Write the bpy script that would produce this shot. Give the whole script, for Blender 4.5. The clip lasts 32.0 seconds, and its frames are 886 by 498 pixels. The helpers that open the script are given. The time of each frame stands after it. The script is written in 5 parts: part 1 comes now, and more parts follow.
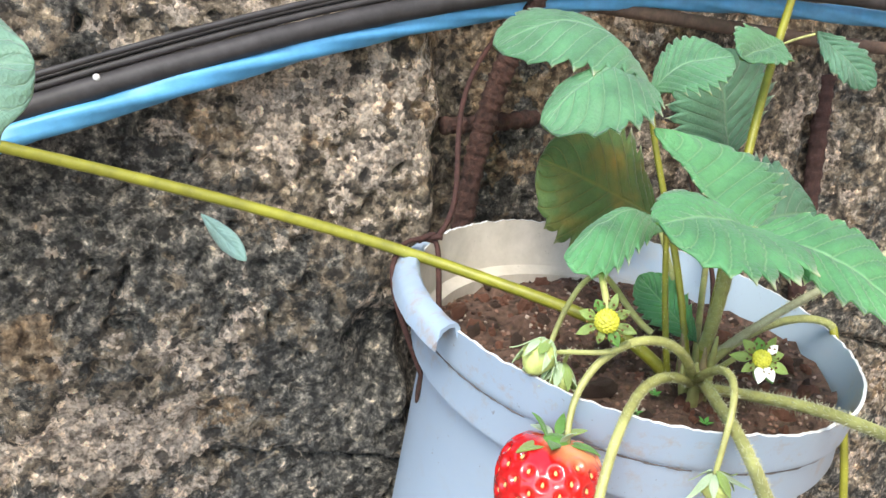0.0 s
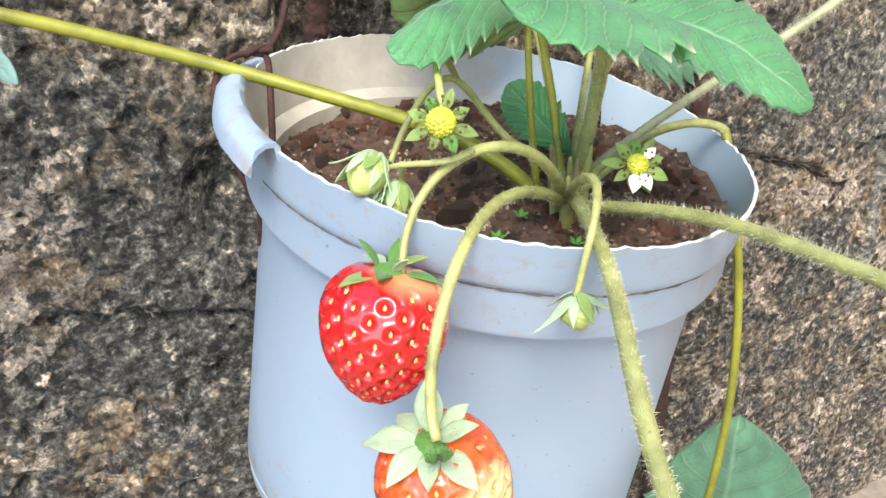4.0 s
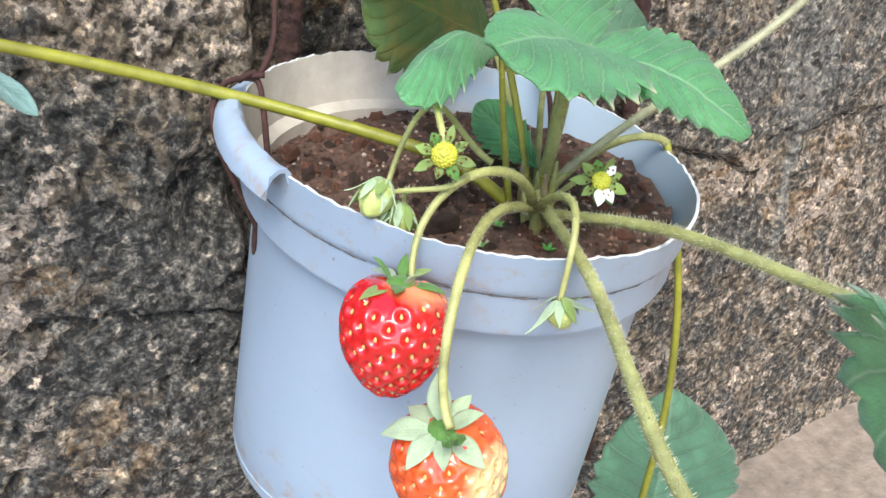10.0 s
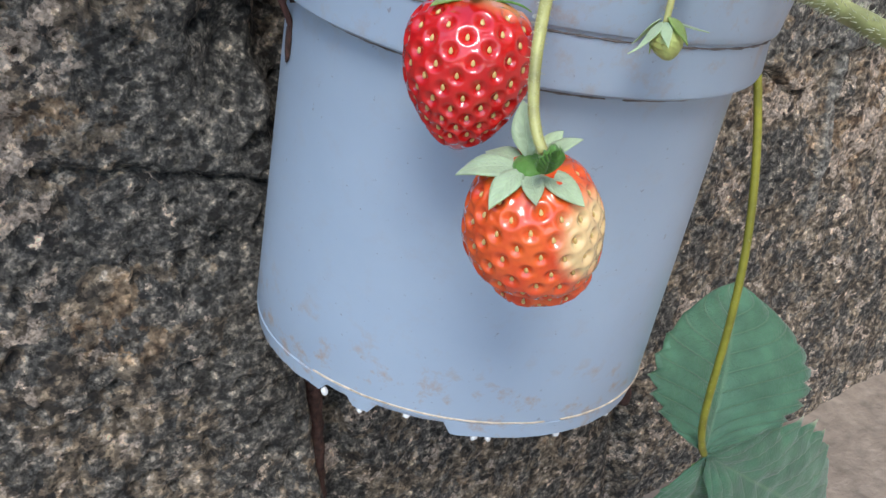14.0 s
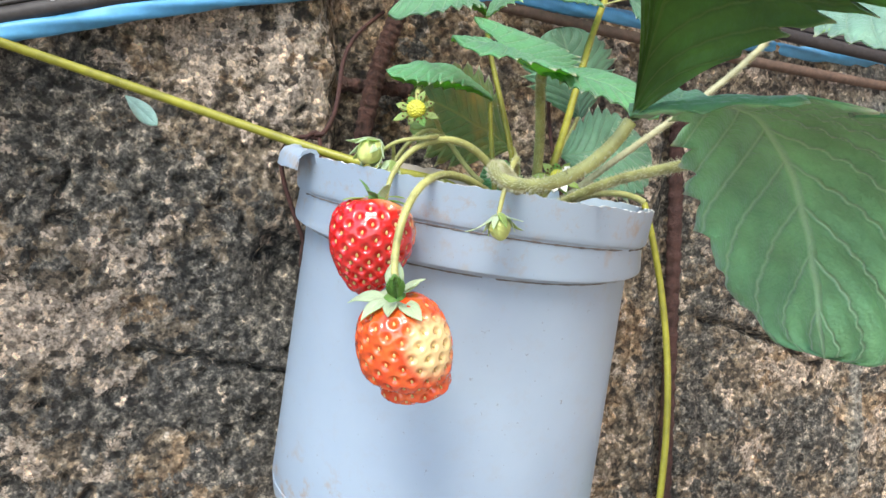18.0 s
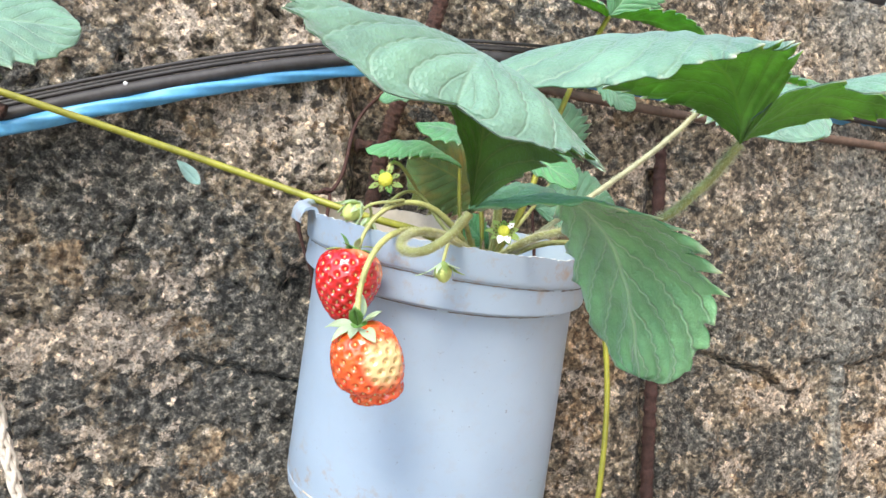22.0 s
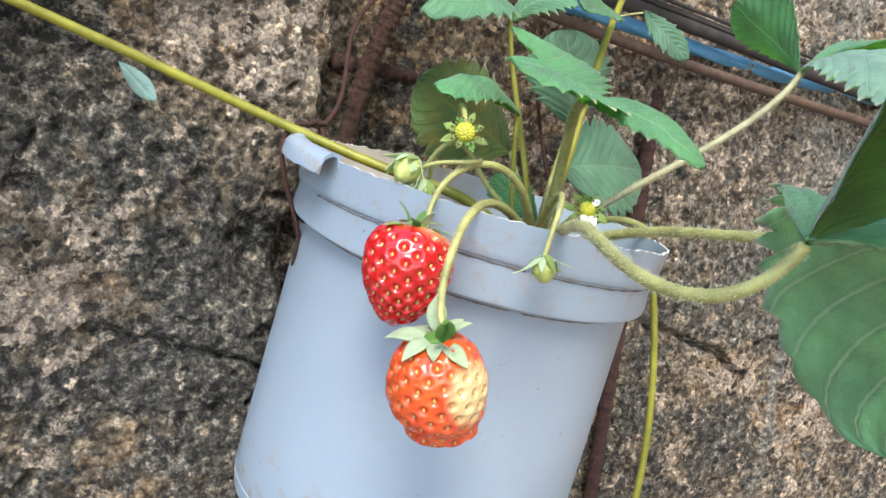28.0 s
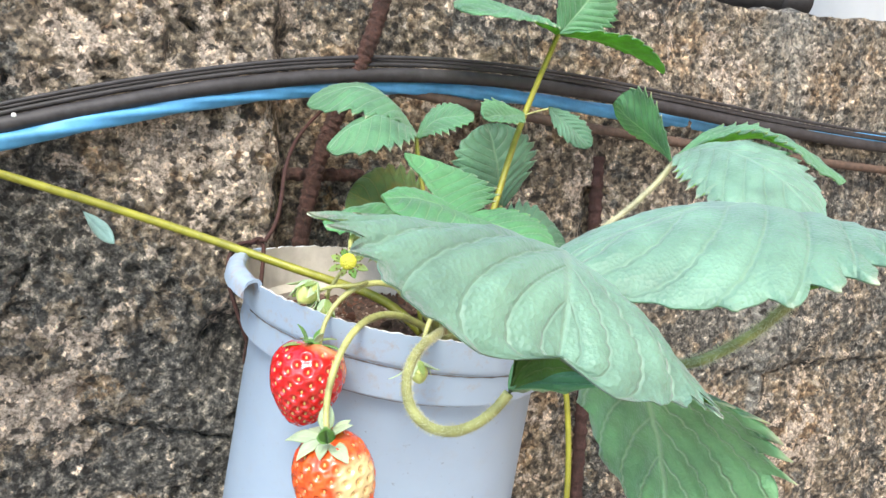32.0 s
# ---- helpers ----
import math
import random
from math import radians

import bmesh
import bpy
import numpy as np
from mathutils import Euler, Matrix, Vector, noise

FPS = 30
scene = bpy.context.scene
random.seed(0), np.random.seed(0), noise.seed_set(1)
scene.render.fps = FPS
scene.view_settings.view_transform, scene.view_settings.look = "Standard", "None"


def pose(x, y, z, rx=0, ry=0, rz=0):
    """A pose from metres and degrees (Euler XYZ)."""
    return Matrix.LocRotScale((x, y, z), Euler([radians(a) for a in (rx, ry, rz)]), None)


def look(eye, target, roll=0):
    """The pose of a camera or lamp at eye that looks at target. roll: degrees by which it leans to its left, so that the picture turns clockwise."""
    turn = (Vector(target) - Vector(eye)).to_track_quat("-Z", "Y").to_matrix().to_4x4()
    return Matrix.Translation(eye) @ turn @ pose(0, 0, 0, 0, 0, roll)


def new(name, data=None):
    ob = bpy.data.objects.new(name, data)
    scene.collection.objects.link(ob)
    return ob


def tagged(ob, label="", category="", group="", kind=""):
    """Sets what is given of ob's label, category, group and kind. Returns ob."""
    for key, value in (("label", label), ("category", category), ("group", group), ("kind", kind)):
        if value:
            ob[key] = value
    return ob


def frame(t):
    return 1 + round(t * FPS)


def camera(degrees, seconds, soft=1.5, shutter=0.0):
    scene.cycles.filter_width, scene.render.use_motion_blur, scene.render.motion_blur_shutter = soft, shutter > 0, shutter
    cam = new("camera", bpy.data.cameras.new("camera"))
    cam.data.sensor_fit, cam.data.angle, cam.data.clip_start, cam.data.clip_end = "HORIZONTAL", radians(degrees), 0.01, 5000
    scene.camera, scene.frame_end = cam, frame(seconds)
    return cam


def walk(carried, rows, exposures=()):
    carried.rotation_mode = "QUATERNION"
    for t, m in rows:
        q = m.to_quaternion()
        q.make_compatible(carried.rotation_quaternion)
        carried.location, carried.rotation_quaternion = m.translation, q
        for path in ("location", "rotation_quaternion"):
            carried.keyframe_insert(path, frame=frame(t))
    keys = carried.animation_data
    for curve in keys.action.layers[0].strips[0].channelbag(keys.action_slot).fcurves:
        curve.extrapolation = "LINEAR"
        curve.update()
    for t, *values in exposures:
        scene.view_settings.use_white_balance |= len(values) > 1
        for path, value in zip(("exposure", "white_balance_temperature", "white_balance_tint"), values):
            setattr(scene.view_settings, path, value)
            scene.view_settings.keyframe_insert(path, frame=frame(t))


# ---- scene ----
# ---- camera ----
cam = camera(53.22, 32.0)
PATH = [
    (0.0, pose(-0.1040, -0.3220, 0.1261, 71.61, -0.43, -21.98)),
    (0.5, pose(-0.1090, -0.3192, 0.1228, 70.17, -0.63, -25.18)),
    (1.0, pose(-0.1079, -0.3272, 0.1188, 69.23, -0.20, -25.75)),
    (1.5, pose(-0.1036, -0.3398, 0.1191, 68.90, 0.26, -25.89)),
    (2.0, pose(-0.1017, -0.3437, 0.1175, 68.78, 0.43, -26.03)),
    (2.5, pose(-0.1027, -0.3381, 0.1071, 66.45, 0.32, -26.95)),
    (3.0, pose(-0.0984, -0.3136, 0.1048, 64.42, 0.36, -28.34)),
    (3.5, pose(-0.0789, -0.2999, 0.0972, 63.14, 0.70, -27.87)),
    (4.0, pose(-0.0661, -0.3015, 0.0992, 62.61, 1.02, -27.28)),
    (4.5, pose(-0.0551, -0.3062, 0.1019, 62.06, 1.41, -26.46)),
    (6.5, pose(-0.0468, -0.2959, 0.1075, 60.94, 1.30, -27.36)),
    (7.0, pose(-0.0458, -0.2997, 0.1101, 60.73, 1.18, -27.88)),
    (7.5, pose(-0.0416, -0.3061, 0.1130, 60.77, 0.90, -28.81)),
    (8.0, pose(-0.0408, -0.3013, 0.1089, 60.91, 0.67, -29.31)),
    (8.5, pose(-0.0460, -0.3046, 0.1110, 61.14, 0.54, -29.26)),
    (9.0, pose(-0.0664, -0.3048, 0.1143, 61.10, 0.44, -29.12)),
    (9.5, pose(-0.0815, -0.3005, 0.1173, 61.18, -0.12, -30.32)),
    (10.0, pose(-0.0947, -0.3104, 0.1213, 61.03, -0.44, -32.82)),
    (10.5, pose(-0.0995, -0.3076, 0.1162, 60.43, -0.87, -34.54)),
    (11.0, pose(-0.1054, -0.2942, 0.0962, 59.99, -1.88, -36.47)),
    (11.5, pose(-0.1074, -0.2837, 0.0853, 59.13, -2.42, -37.55)),
    (12.0, pose(-0.1070, -0.2761, 0.0821, 58.69, -2.49, -38.34)),
    (12.5, pose(-0.1087, -0.2686, 0.0757, 58.84, -2.60, -39.57)),
    (13.0, pose(-0.1146, -0.2752, 0.0624, 59.43, -2.51, -39.07)),
    (13.5, pose(-0.1162, -0.2864, 0.0513, 60.08, -1.64, -36.50)),
    (14.0, pose(-0.1092, -0.3008, 0.0446, 63.32, -0.12, -33.07)),
    (14.5, pose(-0.1028, -0.3244, 0.0313, 69.48, 0.71, -29.09)),
    (15.0, pose(-0.0849, -0.3439, 0.0126, 78.17, 1.20, -25.06)),
    (15.5, pose(-0.0810, -0.3439, -0.0021, 81.44, 0.89, -23.62)),
    (17.5, pose(-0.0938, -0.4113, 0.0218, 83.89, -0.39, -22.58)),
    (18.0, pose(-0.0920, -0.4240, 0.0214, 84.37, -0.18, -22.31)),
    (18.5, pose(-0.1013, -0.4296, 0.0245, 84.44, 0.04, -23.40)),
    (19.0, pose(-0.1097, -0.4227, 0.0282, 84.46, 0.06, -24.45)),
    (19.5, pose(-0.1166, -0.4248, 0.0335, 84.63, 0.01, -24.60)),
    (20.0, pose(-0.1209, -0.4229, 0.0358, 84.83, -0.16, -24.63)),
    (20.5, pose(-0.1162, -0.4255, 0.0334, 85.46, -0.31, -23.85)),
    (21.0, pose(-0.0915, -0.4612, 0.0388, 85.67, 0.00, -20.70)),
    (21.5, pose(-0.0799, -0.5140, 0.0431, 85.29, -0.30, -17.96)),
    (22.0, pose(-0.0753, -0.5201, 0.0372, 85.81, -0.84, -16.88)),
    (22.5, pose(-0.0630, -0.5247, 0.0365, 85.41, -0.99, -15.27)),
    (23.0, pose(-0.0393, -0.5406, 0.0558, 83.54, -0.07, -12.58)),
    (23.5, pose(-0.0432, -0.5512, 0.0573, 83.86, 0.65, -13.62)),
    (24.0, pose(-0.0997, -0.5314, 0.0256, 84.85, 0.18, -19.56)),
    (24.2, pose(-0.1314, -0.5213, 0.0221, 84.74, 0.48, -22.04)),
    (24.5, pose(-0.1659, -0.5066, 0.0095, 85.47, -0.90, -22.79)),
    (26.5, pose(-0.1662, -0.4152, 0.0355, 80.99, -6.00, -26.89)),
    (27.0, pose(-0.1550, -0.3973, 0.0371, 80.87, -6.73, -27.38)),
    (27.5, pose(-0.1440, -0.3913, 0.0458, 80.12, -6.90, -27.38)),
    (28.0, pose(-0.1314, -0.3841, 0.0465, 80.68, -6.90, -29.52)),
    (28.5, pose(-0.1201, -0.3766, 0.0450, 81.09, -6.74, -31.16)),
    (29.0, pose(-0.1061, -0.3744, 0.0523, 80.36, -6.47, -32.65)),
    (29.5, pose(-0.1102, -0.3790, 0.0690, 79.10, -5.82, -33.34)),
    (30.0, pose(-0.1201, -0.3859, 0.0800, 78.51, -5.27, -33.96)),
    (30.5, pose(-0.1278, -0.3909, 0.0864, 78.70, -4.89, -33.93)),
    (31.0, pose(-0.1284, -0.3971, 0.0930, 79.29, -4.42, -33.21)),
    (31.5, pose(-0.1190, -0.4212, 0.0983, 79.86, -3.49, -29.97)),
    (32.0, pose(-0.0999, -0.4581, 0.0960, 81.15, -1.84, -25.66)),
]
EXPOSURES = [(0.0, 1.68, 6750, 6), (2.0, 1.7, 6750, 6), (4.0, 1.75, 6750, 6), (7.0, 1.35, 6750, 6), (9.0, 1.35, 6500, 6), (10.0, 1.55, 6450, 8), (11.0, 1.2, 6300, 8), (12.0, 1.0, 6150, 8), (13.0, 0.95, 6150, 8), (14.0, 0.95, 6200, 8), (15.0, 1.1, 6700, 8), (17.5, 1.6, 6750, 6), (21.0, 1.65, 6750, 6), (23.0, 1.85, 6750, 6), (24.0, 1.85, 6750, 6), (24.5, 1.65, 6750, 6), (26.5, 1.5, 6750, 6), (29.0, 1.5, 6750, 6), (30.0, 1.35, 6750, 6), (31.0, 1.6, 6750, 6), (32.0, 1.75, 6750, 6)]
walk(cam, PATH, EXPOSURES)

# ---- world and light ----
world = bpy.data.worlds.new("world")
scene.world = world
world.use_nodes = True
wn = world.node_tree.nodes
sky = wn.new("ShaderNodeTexSky")
sky.sky_type, sky.sun_disc = "NISHITA", False
sky.sun_elevation, sky.sun_rotation = radians(51.0), radians(210)
world.node_tree.links.new(sky.outputs["Color"], wn["Background"].inputs["Color"])
wn["Background"].inputs["Strength"].default_value = 0.15
sun = new("sun", bpy.data.lights.new("sun", "SUN"))
sun.data.energy, sun.data.angle, sun.data.color = 1.55, radians(24), (1.0, 0.95, 0.88)
sun.matrix_world = look((-0.65, -1.12, 1.60), (0, 0, 0))


# ---- materials ----
def shader(name, rough=0.6, metallic=0.0):
    mat = bpy.data.materials.new(name)
    mat.use_nodes = True
    tree = mat.node_tree
    bsdf = tree.nodes["Principled BSDF"]
    bsdf.inputs["Roughness"].default_value = rough
    bsdf.inputs["Metallic"].default_value = metallic
    return mat, tree, bsdf


def node(tree, kind, **values):
    n = tree.nodes.new(kind)
    for key, value in values.items():
        n.inputs[key.replace("_", " ")].default_value = value
    return n


def noise_tex(tree, scale, detail=4.0, rough=0.6, coords=None):
    n = node(tree, "ShaderNodeTexNoise", Scale=scale, Detail=detail, Roughness=rough)
    if coords is not None:
        tree.links.new(coords, n.inputs["Vector"])
    return n


def ramp(tree, source, stops):
    r = tree.nodes.new("ShaderNodeValToRGB")
    el = r.color_ramp.elements
    while len(el) < len(stops):
        el.new(0.5)
    for e, (at, col) in zip(el, stops):
        e.position, e.color = at, (*col, 1) if len(col) == 3 else col
    tree.links.new(source, r.inputs["Fac"])
    return r


def mix(tree, fac, a, b, blend="MIX"):
    m = tree.nodes.new("ShaderNodeMix")
    m.data_type, m.blend_type = "RGBA", blend
    for socket, v in ((m.inputs[0], fac), (m.inputs[6], a), (m.inputs[7], b)):
        if hasattr(v, "is_output"):
            tree.links.new(v, socket)
        else:
            socket.default_value = v if not isinstance(v, tuple) or len(v) == 4 else (*v, 1)
    return m.outputs[2]


def bump(tree, bsdf, height, strength=0.4, distance=0.001):
    b = tree.nodes.new("ShaderNodeBump")
    b.inputs["Strength"].default_value, b.inputs["Distance"].default_value = strength, distance
    tree.links.new(height, b.inputs["Height"])
    tree.links.new(b.outputs["Normal"], bsdf.inputs["Normal"])


def plain(name, colour, rough=0.6, var=0.25, scale=60.0, metallic=0.0, bumps=0.2, distance=0.0005):
    """A material with colour varied at two scales and fine relief."""
    mat, tree, bsdf = shader(name, rough, metallic)
    co = tree.nodes.new("ShaderNodeTexCoord").outputs["Object"]
    n1, n2 = noise_tex(tree, scale, 5, 0.65, co), noise_tex(tree, scale * 0.17, 3, 0.6, co)
    lo, hi = tuple(c * (1 - var) for c in colour), tuple(min(1, c * (1 + var)) for c in colour)
    a = ramp(tree, n1.outputs["Fac"], [(0.3, lo), (0.7, hi)])
    b = ramp(tree, n2.outputs["Fac"], [(0.3, (0.75, 0.75, 0.75)), (0.7, (1.0, 1.0, 1.0))])
    tree.links.new(mix(tree, 1.0, a.outputs["Color"], b.outputs["Color"], "MULTIPLY"), bsdf.inputs["Base Color"])
    if bumps:
        bump(tree, bsdf, n1.outputs["Fac"], bumps, distance)
    return mat


def math_node(tree, op, a, b=None, clamp=False):
    n = tree.nodes.new("ShaderNodeMath")
    n.operation, n.use_clamp = op, clamp
    for socket, v in zip(n.inputs, (a, b)):
        if v is None:
            continue
        if hasattr(v, "is_output"):
            tree.links.new(v, socket)
        else:
            socket.default_value = v
    return n.outputs[0]


def near(tree, co, point, inner, outer):
    """1 within inner metres of a point in object space, 0 beyond outer."""
    d = tree.nodes.new("ShaderNodeVectorMath")
    d.operation = "DISTANCE"
    tree.links.new(co, d.inputs[0])
    d.inputs[1].default_value = point
    m = node(tree, "ShaderNodeMapRange", From_Min=inner, From_Max=outer, To_Min=1.0, To_Max=0.0)
    tree.links.new(d.outputs["Value"], m.inputs["Value"])
    return m.outputs["Result"]


def wall_material():
    mat, tree, bsdf = shader("weathered_stone", 0.93)
    co = tree.nodes.new("ShaderNodeTexCoord").outputs["Object"]
    att = tree.nodes.new("ShaderNodeAttribute")
    att.attribute_name = "stain"
    dark, pale, rust = _split(tree, att.outputs["Color"])
    grey = att.outputs["Alpha"]
    patch, flake, tint, spot, grit = (noise_tex(tree, s, d, r, co) for s, d, r in ((42, 9, 0.66), (46, 8, 0.66), (30, 5, 0.6), (190, 5, 0.62), (620, 4, 0.65)))
    fine = noise_tex(tree, 330, 7, 0.75, co)
    f = lambda n: n.outputs["Fac"]
    centred = lambda n, k: math_node(tree, "MULTIPLY", math_node(tree, "SUBTRACT", f(n), 0.5), k)
    # irregular flakes: each small plate of the surface has its own tone
    bend = mix(tree, 0.012, co, noise_tex(tree, 85, 5, 0.65, co).outputs["Color"], "ADD")
    plates = node(tree, "ShaderNodeTexVoronoi", Scale=125.0)
    tree.links.new(bend, plates.inputs["Vector"])
    tone, tone2, _ = _split(tree, plates.outputs["Color"])
    of_plate = lambda v, k: math_node(tree, "MULTIPLY", math_node(tree, "SUBTRACT", v, 0.5), k)
    # sandy body with grains
    base = ramp(tree, math_node(tree, "ADD", math_node(tree, "ADD", f(spot), centred(tint, 0.35)), of_plate(tone, 0.10)), [(0.385, (0.055, 0.046, 0.038)), (0.420, (0.165, 0.134, 0.102)), (0.505, (0.226, 0.185, 0.140)), (0.530, (0.336, 0.281, 0.215)), (0.605, (0.384, 0.323, 0.250)), (0.635, (0.634, 0.549, 0.458))]).outputs["Color"]
    grain = ramp(tree, f(grit), [(0.36, (0.66, 0.65, 0.635)), (0.50, (0.99, 0.98, 0.96)), (0.64, (1.20, 1.18, 1.14))]).outputs["Color"]
    # ochre and rusty parts
    r1 = ramp(tree, math_node(tree, "ADD", math_node(tree, "MULTIPLY", rust, 0.26), f(tint)), [(0.66, (0, 0, 0)), (0.72, (1, 1, 1))]).outputs["Color"]
    ochre = ramp(tree, f(spot), [(0.38, (0.115, 0.063, 0.032)), (0.50, (0.333, 0.224, 0.132)), (0.62, (0.552, 0.408, 0.270))]).outputs["Color"]
    col = mix(tree, math_node(tree, "MULTIPLY", r1, 0.65), base, ochre)
    # blue-grey lichen crust
    d1 = math_node(tree, "ADD", math_node(tree, "ADD", math_node(tree, "ADD", f(patch), dark), centred(spot, 0.22)), of_plate(tone2, 0.20))
    dm = ramp(tree, d1, [(0.492, (0, 0, 0)), (0.522, (1, 1, 1))]).outputs["Color"]
    crust = ramp(tree, math_node(tree, "ADD", f(spot), centred(grit, 0.5)), [(0.40, (0.029, 0.029, 0.029)), (0.435, (0.081, 0.081, 0.078)), (0.54, (0.122, 0.121, 0.115)), (0.565, (0.213, 0.205, 0.188)), (0.64, (0.262, 0.244, 0.217)), (0.67, (0.512, 0.458, 0.390))]).outputs["Color"]
    col = mix(tree, math_node(tree, "MULTIPLY", dm, 0.92), col, crust)
    # pale flaking skin
    p1 = math_node(tree, "ADD", math_node(tree, "ADD", math_node(tree, "ADD", f(flake), pale), centred(spot, 0.26)), of_plate(tone, 0.16))
    pm = ramp(tree, p1, [(0.594, (0, 0, 0)), (0.612, (1, 1, 1))]).outputs["Color"]
    skin = ramp(tree, f(grit), [(0.36, (0.40, 0.325, 0.265)), (0.56, (0.66, 0.56, 0.475))]).outputs["Color"]
    col = mix(tree, math_node(tree, "MULTIPLY", pm, 0.9), col, skin)
    # grey cement wash in upright streaks
    stretch = tree.nodes.new("ShaderNodeMapping")
    stretch.inputs["Scale"].default_value = (1.0, 1.0, 0.12)
    tree.links.new(co, stretch.inputs["Vector"])
    streak = noise_tex(tree, 110, 5, 0.6, stretch.outputs["Vector"])
    g1 = math_node(tree, "MULTIPLY", grey, ramp(tree, math_node(tree, "ADD", f(streak), math_node(tree, "MULTIPLY", grey, 0.25)), [(0.45, (0, 0, 0)), (0.62, (1, 1, 1))]).outputs["Color"])
    wash = ramp(tree, f(spot), [(0.36, (0.16, 0.165, 0.16)), (0.62, (0.40, 0.40, 0.375))]).outputs["Color"]
    col = mix(tree, math_node(tree, "MULTIPLY", g1, 0.85), col, wash)
    col = mix(tree, 1.0, col, grain, "MULTIPLY")
    # single mineral grains
    cells = node(tree, "ShaderNodeTexVoronoi", Scale=400.0)
    warp = mix(tree, 0.0045, co, fine.outputs["Color"], "ADD")
    tree.links.new(warp, cells.inputs["Vector"])
    shade = ramp(tree, _split(tree, cells.outputs["Color"])[0], [(0.0, (0.30, 0.30, 0.30)), (0.30, (0.78, 0.78, 0.78)), (0.70, (1.05, 1.04, 1.03)), (0.88, (1.30, 1.26, 1.20)), (1.0, (1.95, 1.86, 1.72))]).outputs["Color"]
    col = mix(tree, 1.0, col, shade, "MULTIPLY")
    tree.links.new(col, bsdf.inputs["Base Color"])
    h = math_node(tree, "ADD", math_node(tree, "MULTIPLY", f(fine), 0.7), math_node(tree, "MULTIPLY", cells.outputs["Distance"], -0.25))
    h = math_node(tree, "ADD", h, math_node(tree, "MULTIPLY", pm, 0.10))
    # small holes, wider than tall, with their shade put in as dark colour
    flat = tree.nodes.new("ShaderNodeMapping")
    flat.inputs["Scale"].default_value = (0.62, 1.0, 1.0)
    tree.links.new(mix(tree, 0.010, co, noise_tex(tree, 120, 4, 0.6, co).outputs["Color"], "ADD"), flat.inputs["Vector"])
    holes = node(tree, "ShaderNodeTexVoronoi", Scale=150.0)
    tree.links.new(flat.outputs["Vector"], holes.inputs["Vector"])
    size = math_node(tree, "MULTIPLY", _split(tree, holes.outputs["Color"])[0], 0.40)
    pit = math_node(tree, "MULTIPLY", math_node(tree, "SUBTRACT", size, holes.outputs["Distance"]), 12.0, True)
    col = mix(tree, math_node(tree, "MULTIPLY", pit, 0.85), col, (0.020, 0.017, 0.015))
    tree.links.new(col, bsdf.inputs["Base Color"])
    h = math_node(tree, "SUBTRACT", h, math_node(tree, "MULTIPLY", pit, 0.45))
    h = math_node(tree, "ADD", h, math_node(tree, "MULTIPLY", tone, 0.08))
    bump(tree, bsdf, h, 1.0, 0.007)
    return mat


def _split(tree, colour):
    n = tree.nodes.new("ShaderNodeSeparateColor")
    tree.links.new(colour, n.inputs[0])
    return n.outputs[0], n.outputs[1], n.outputs[2]


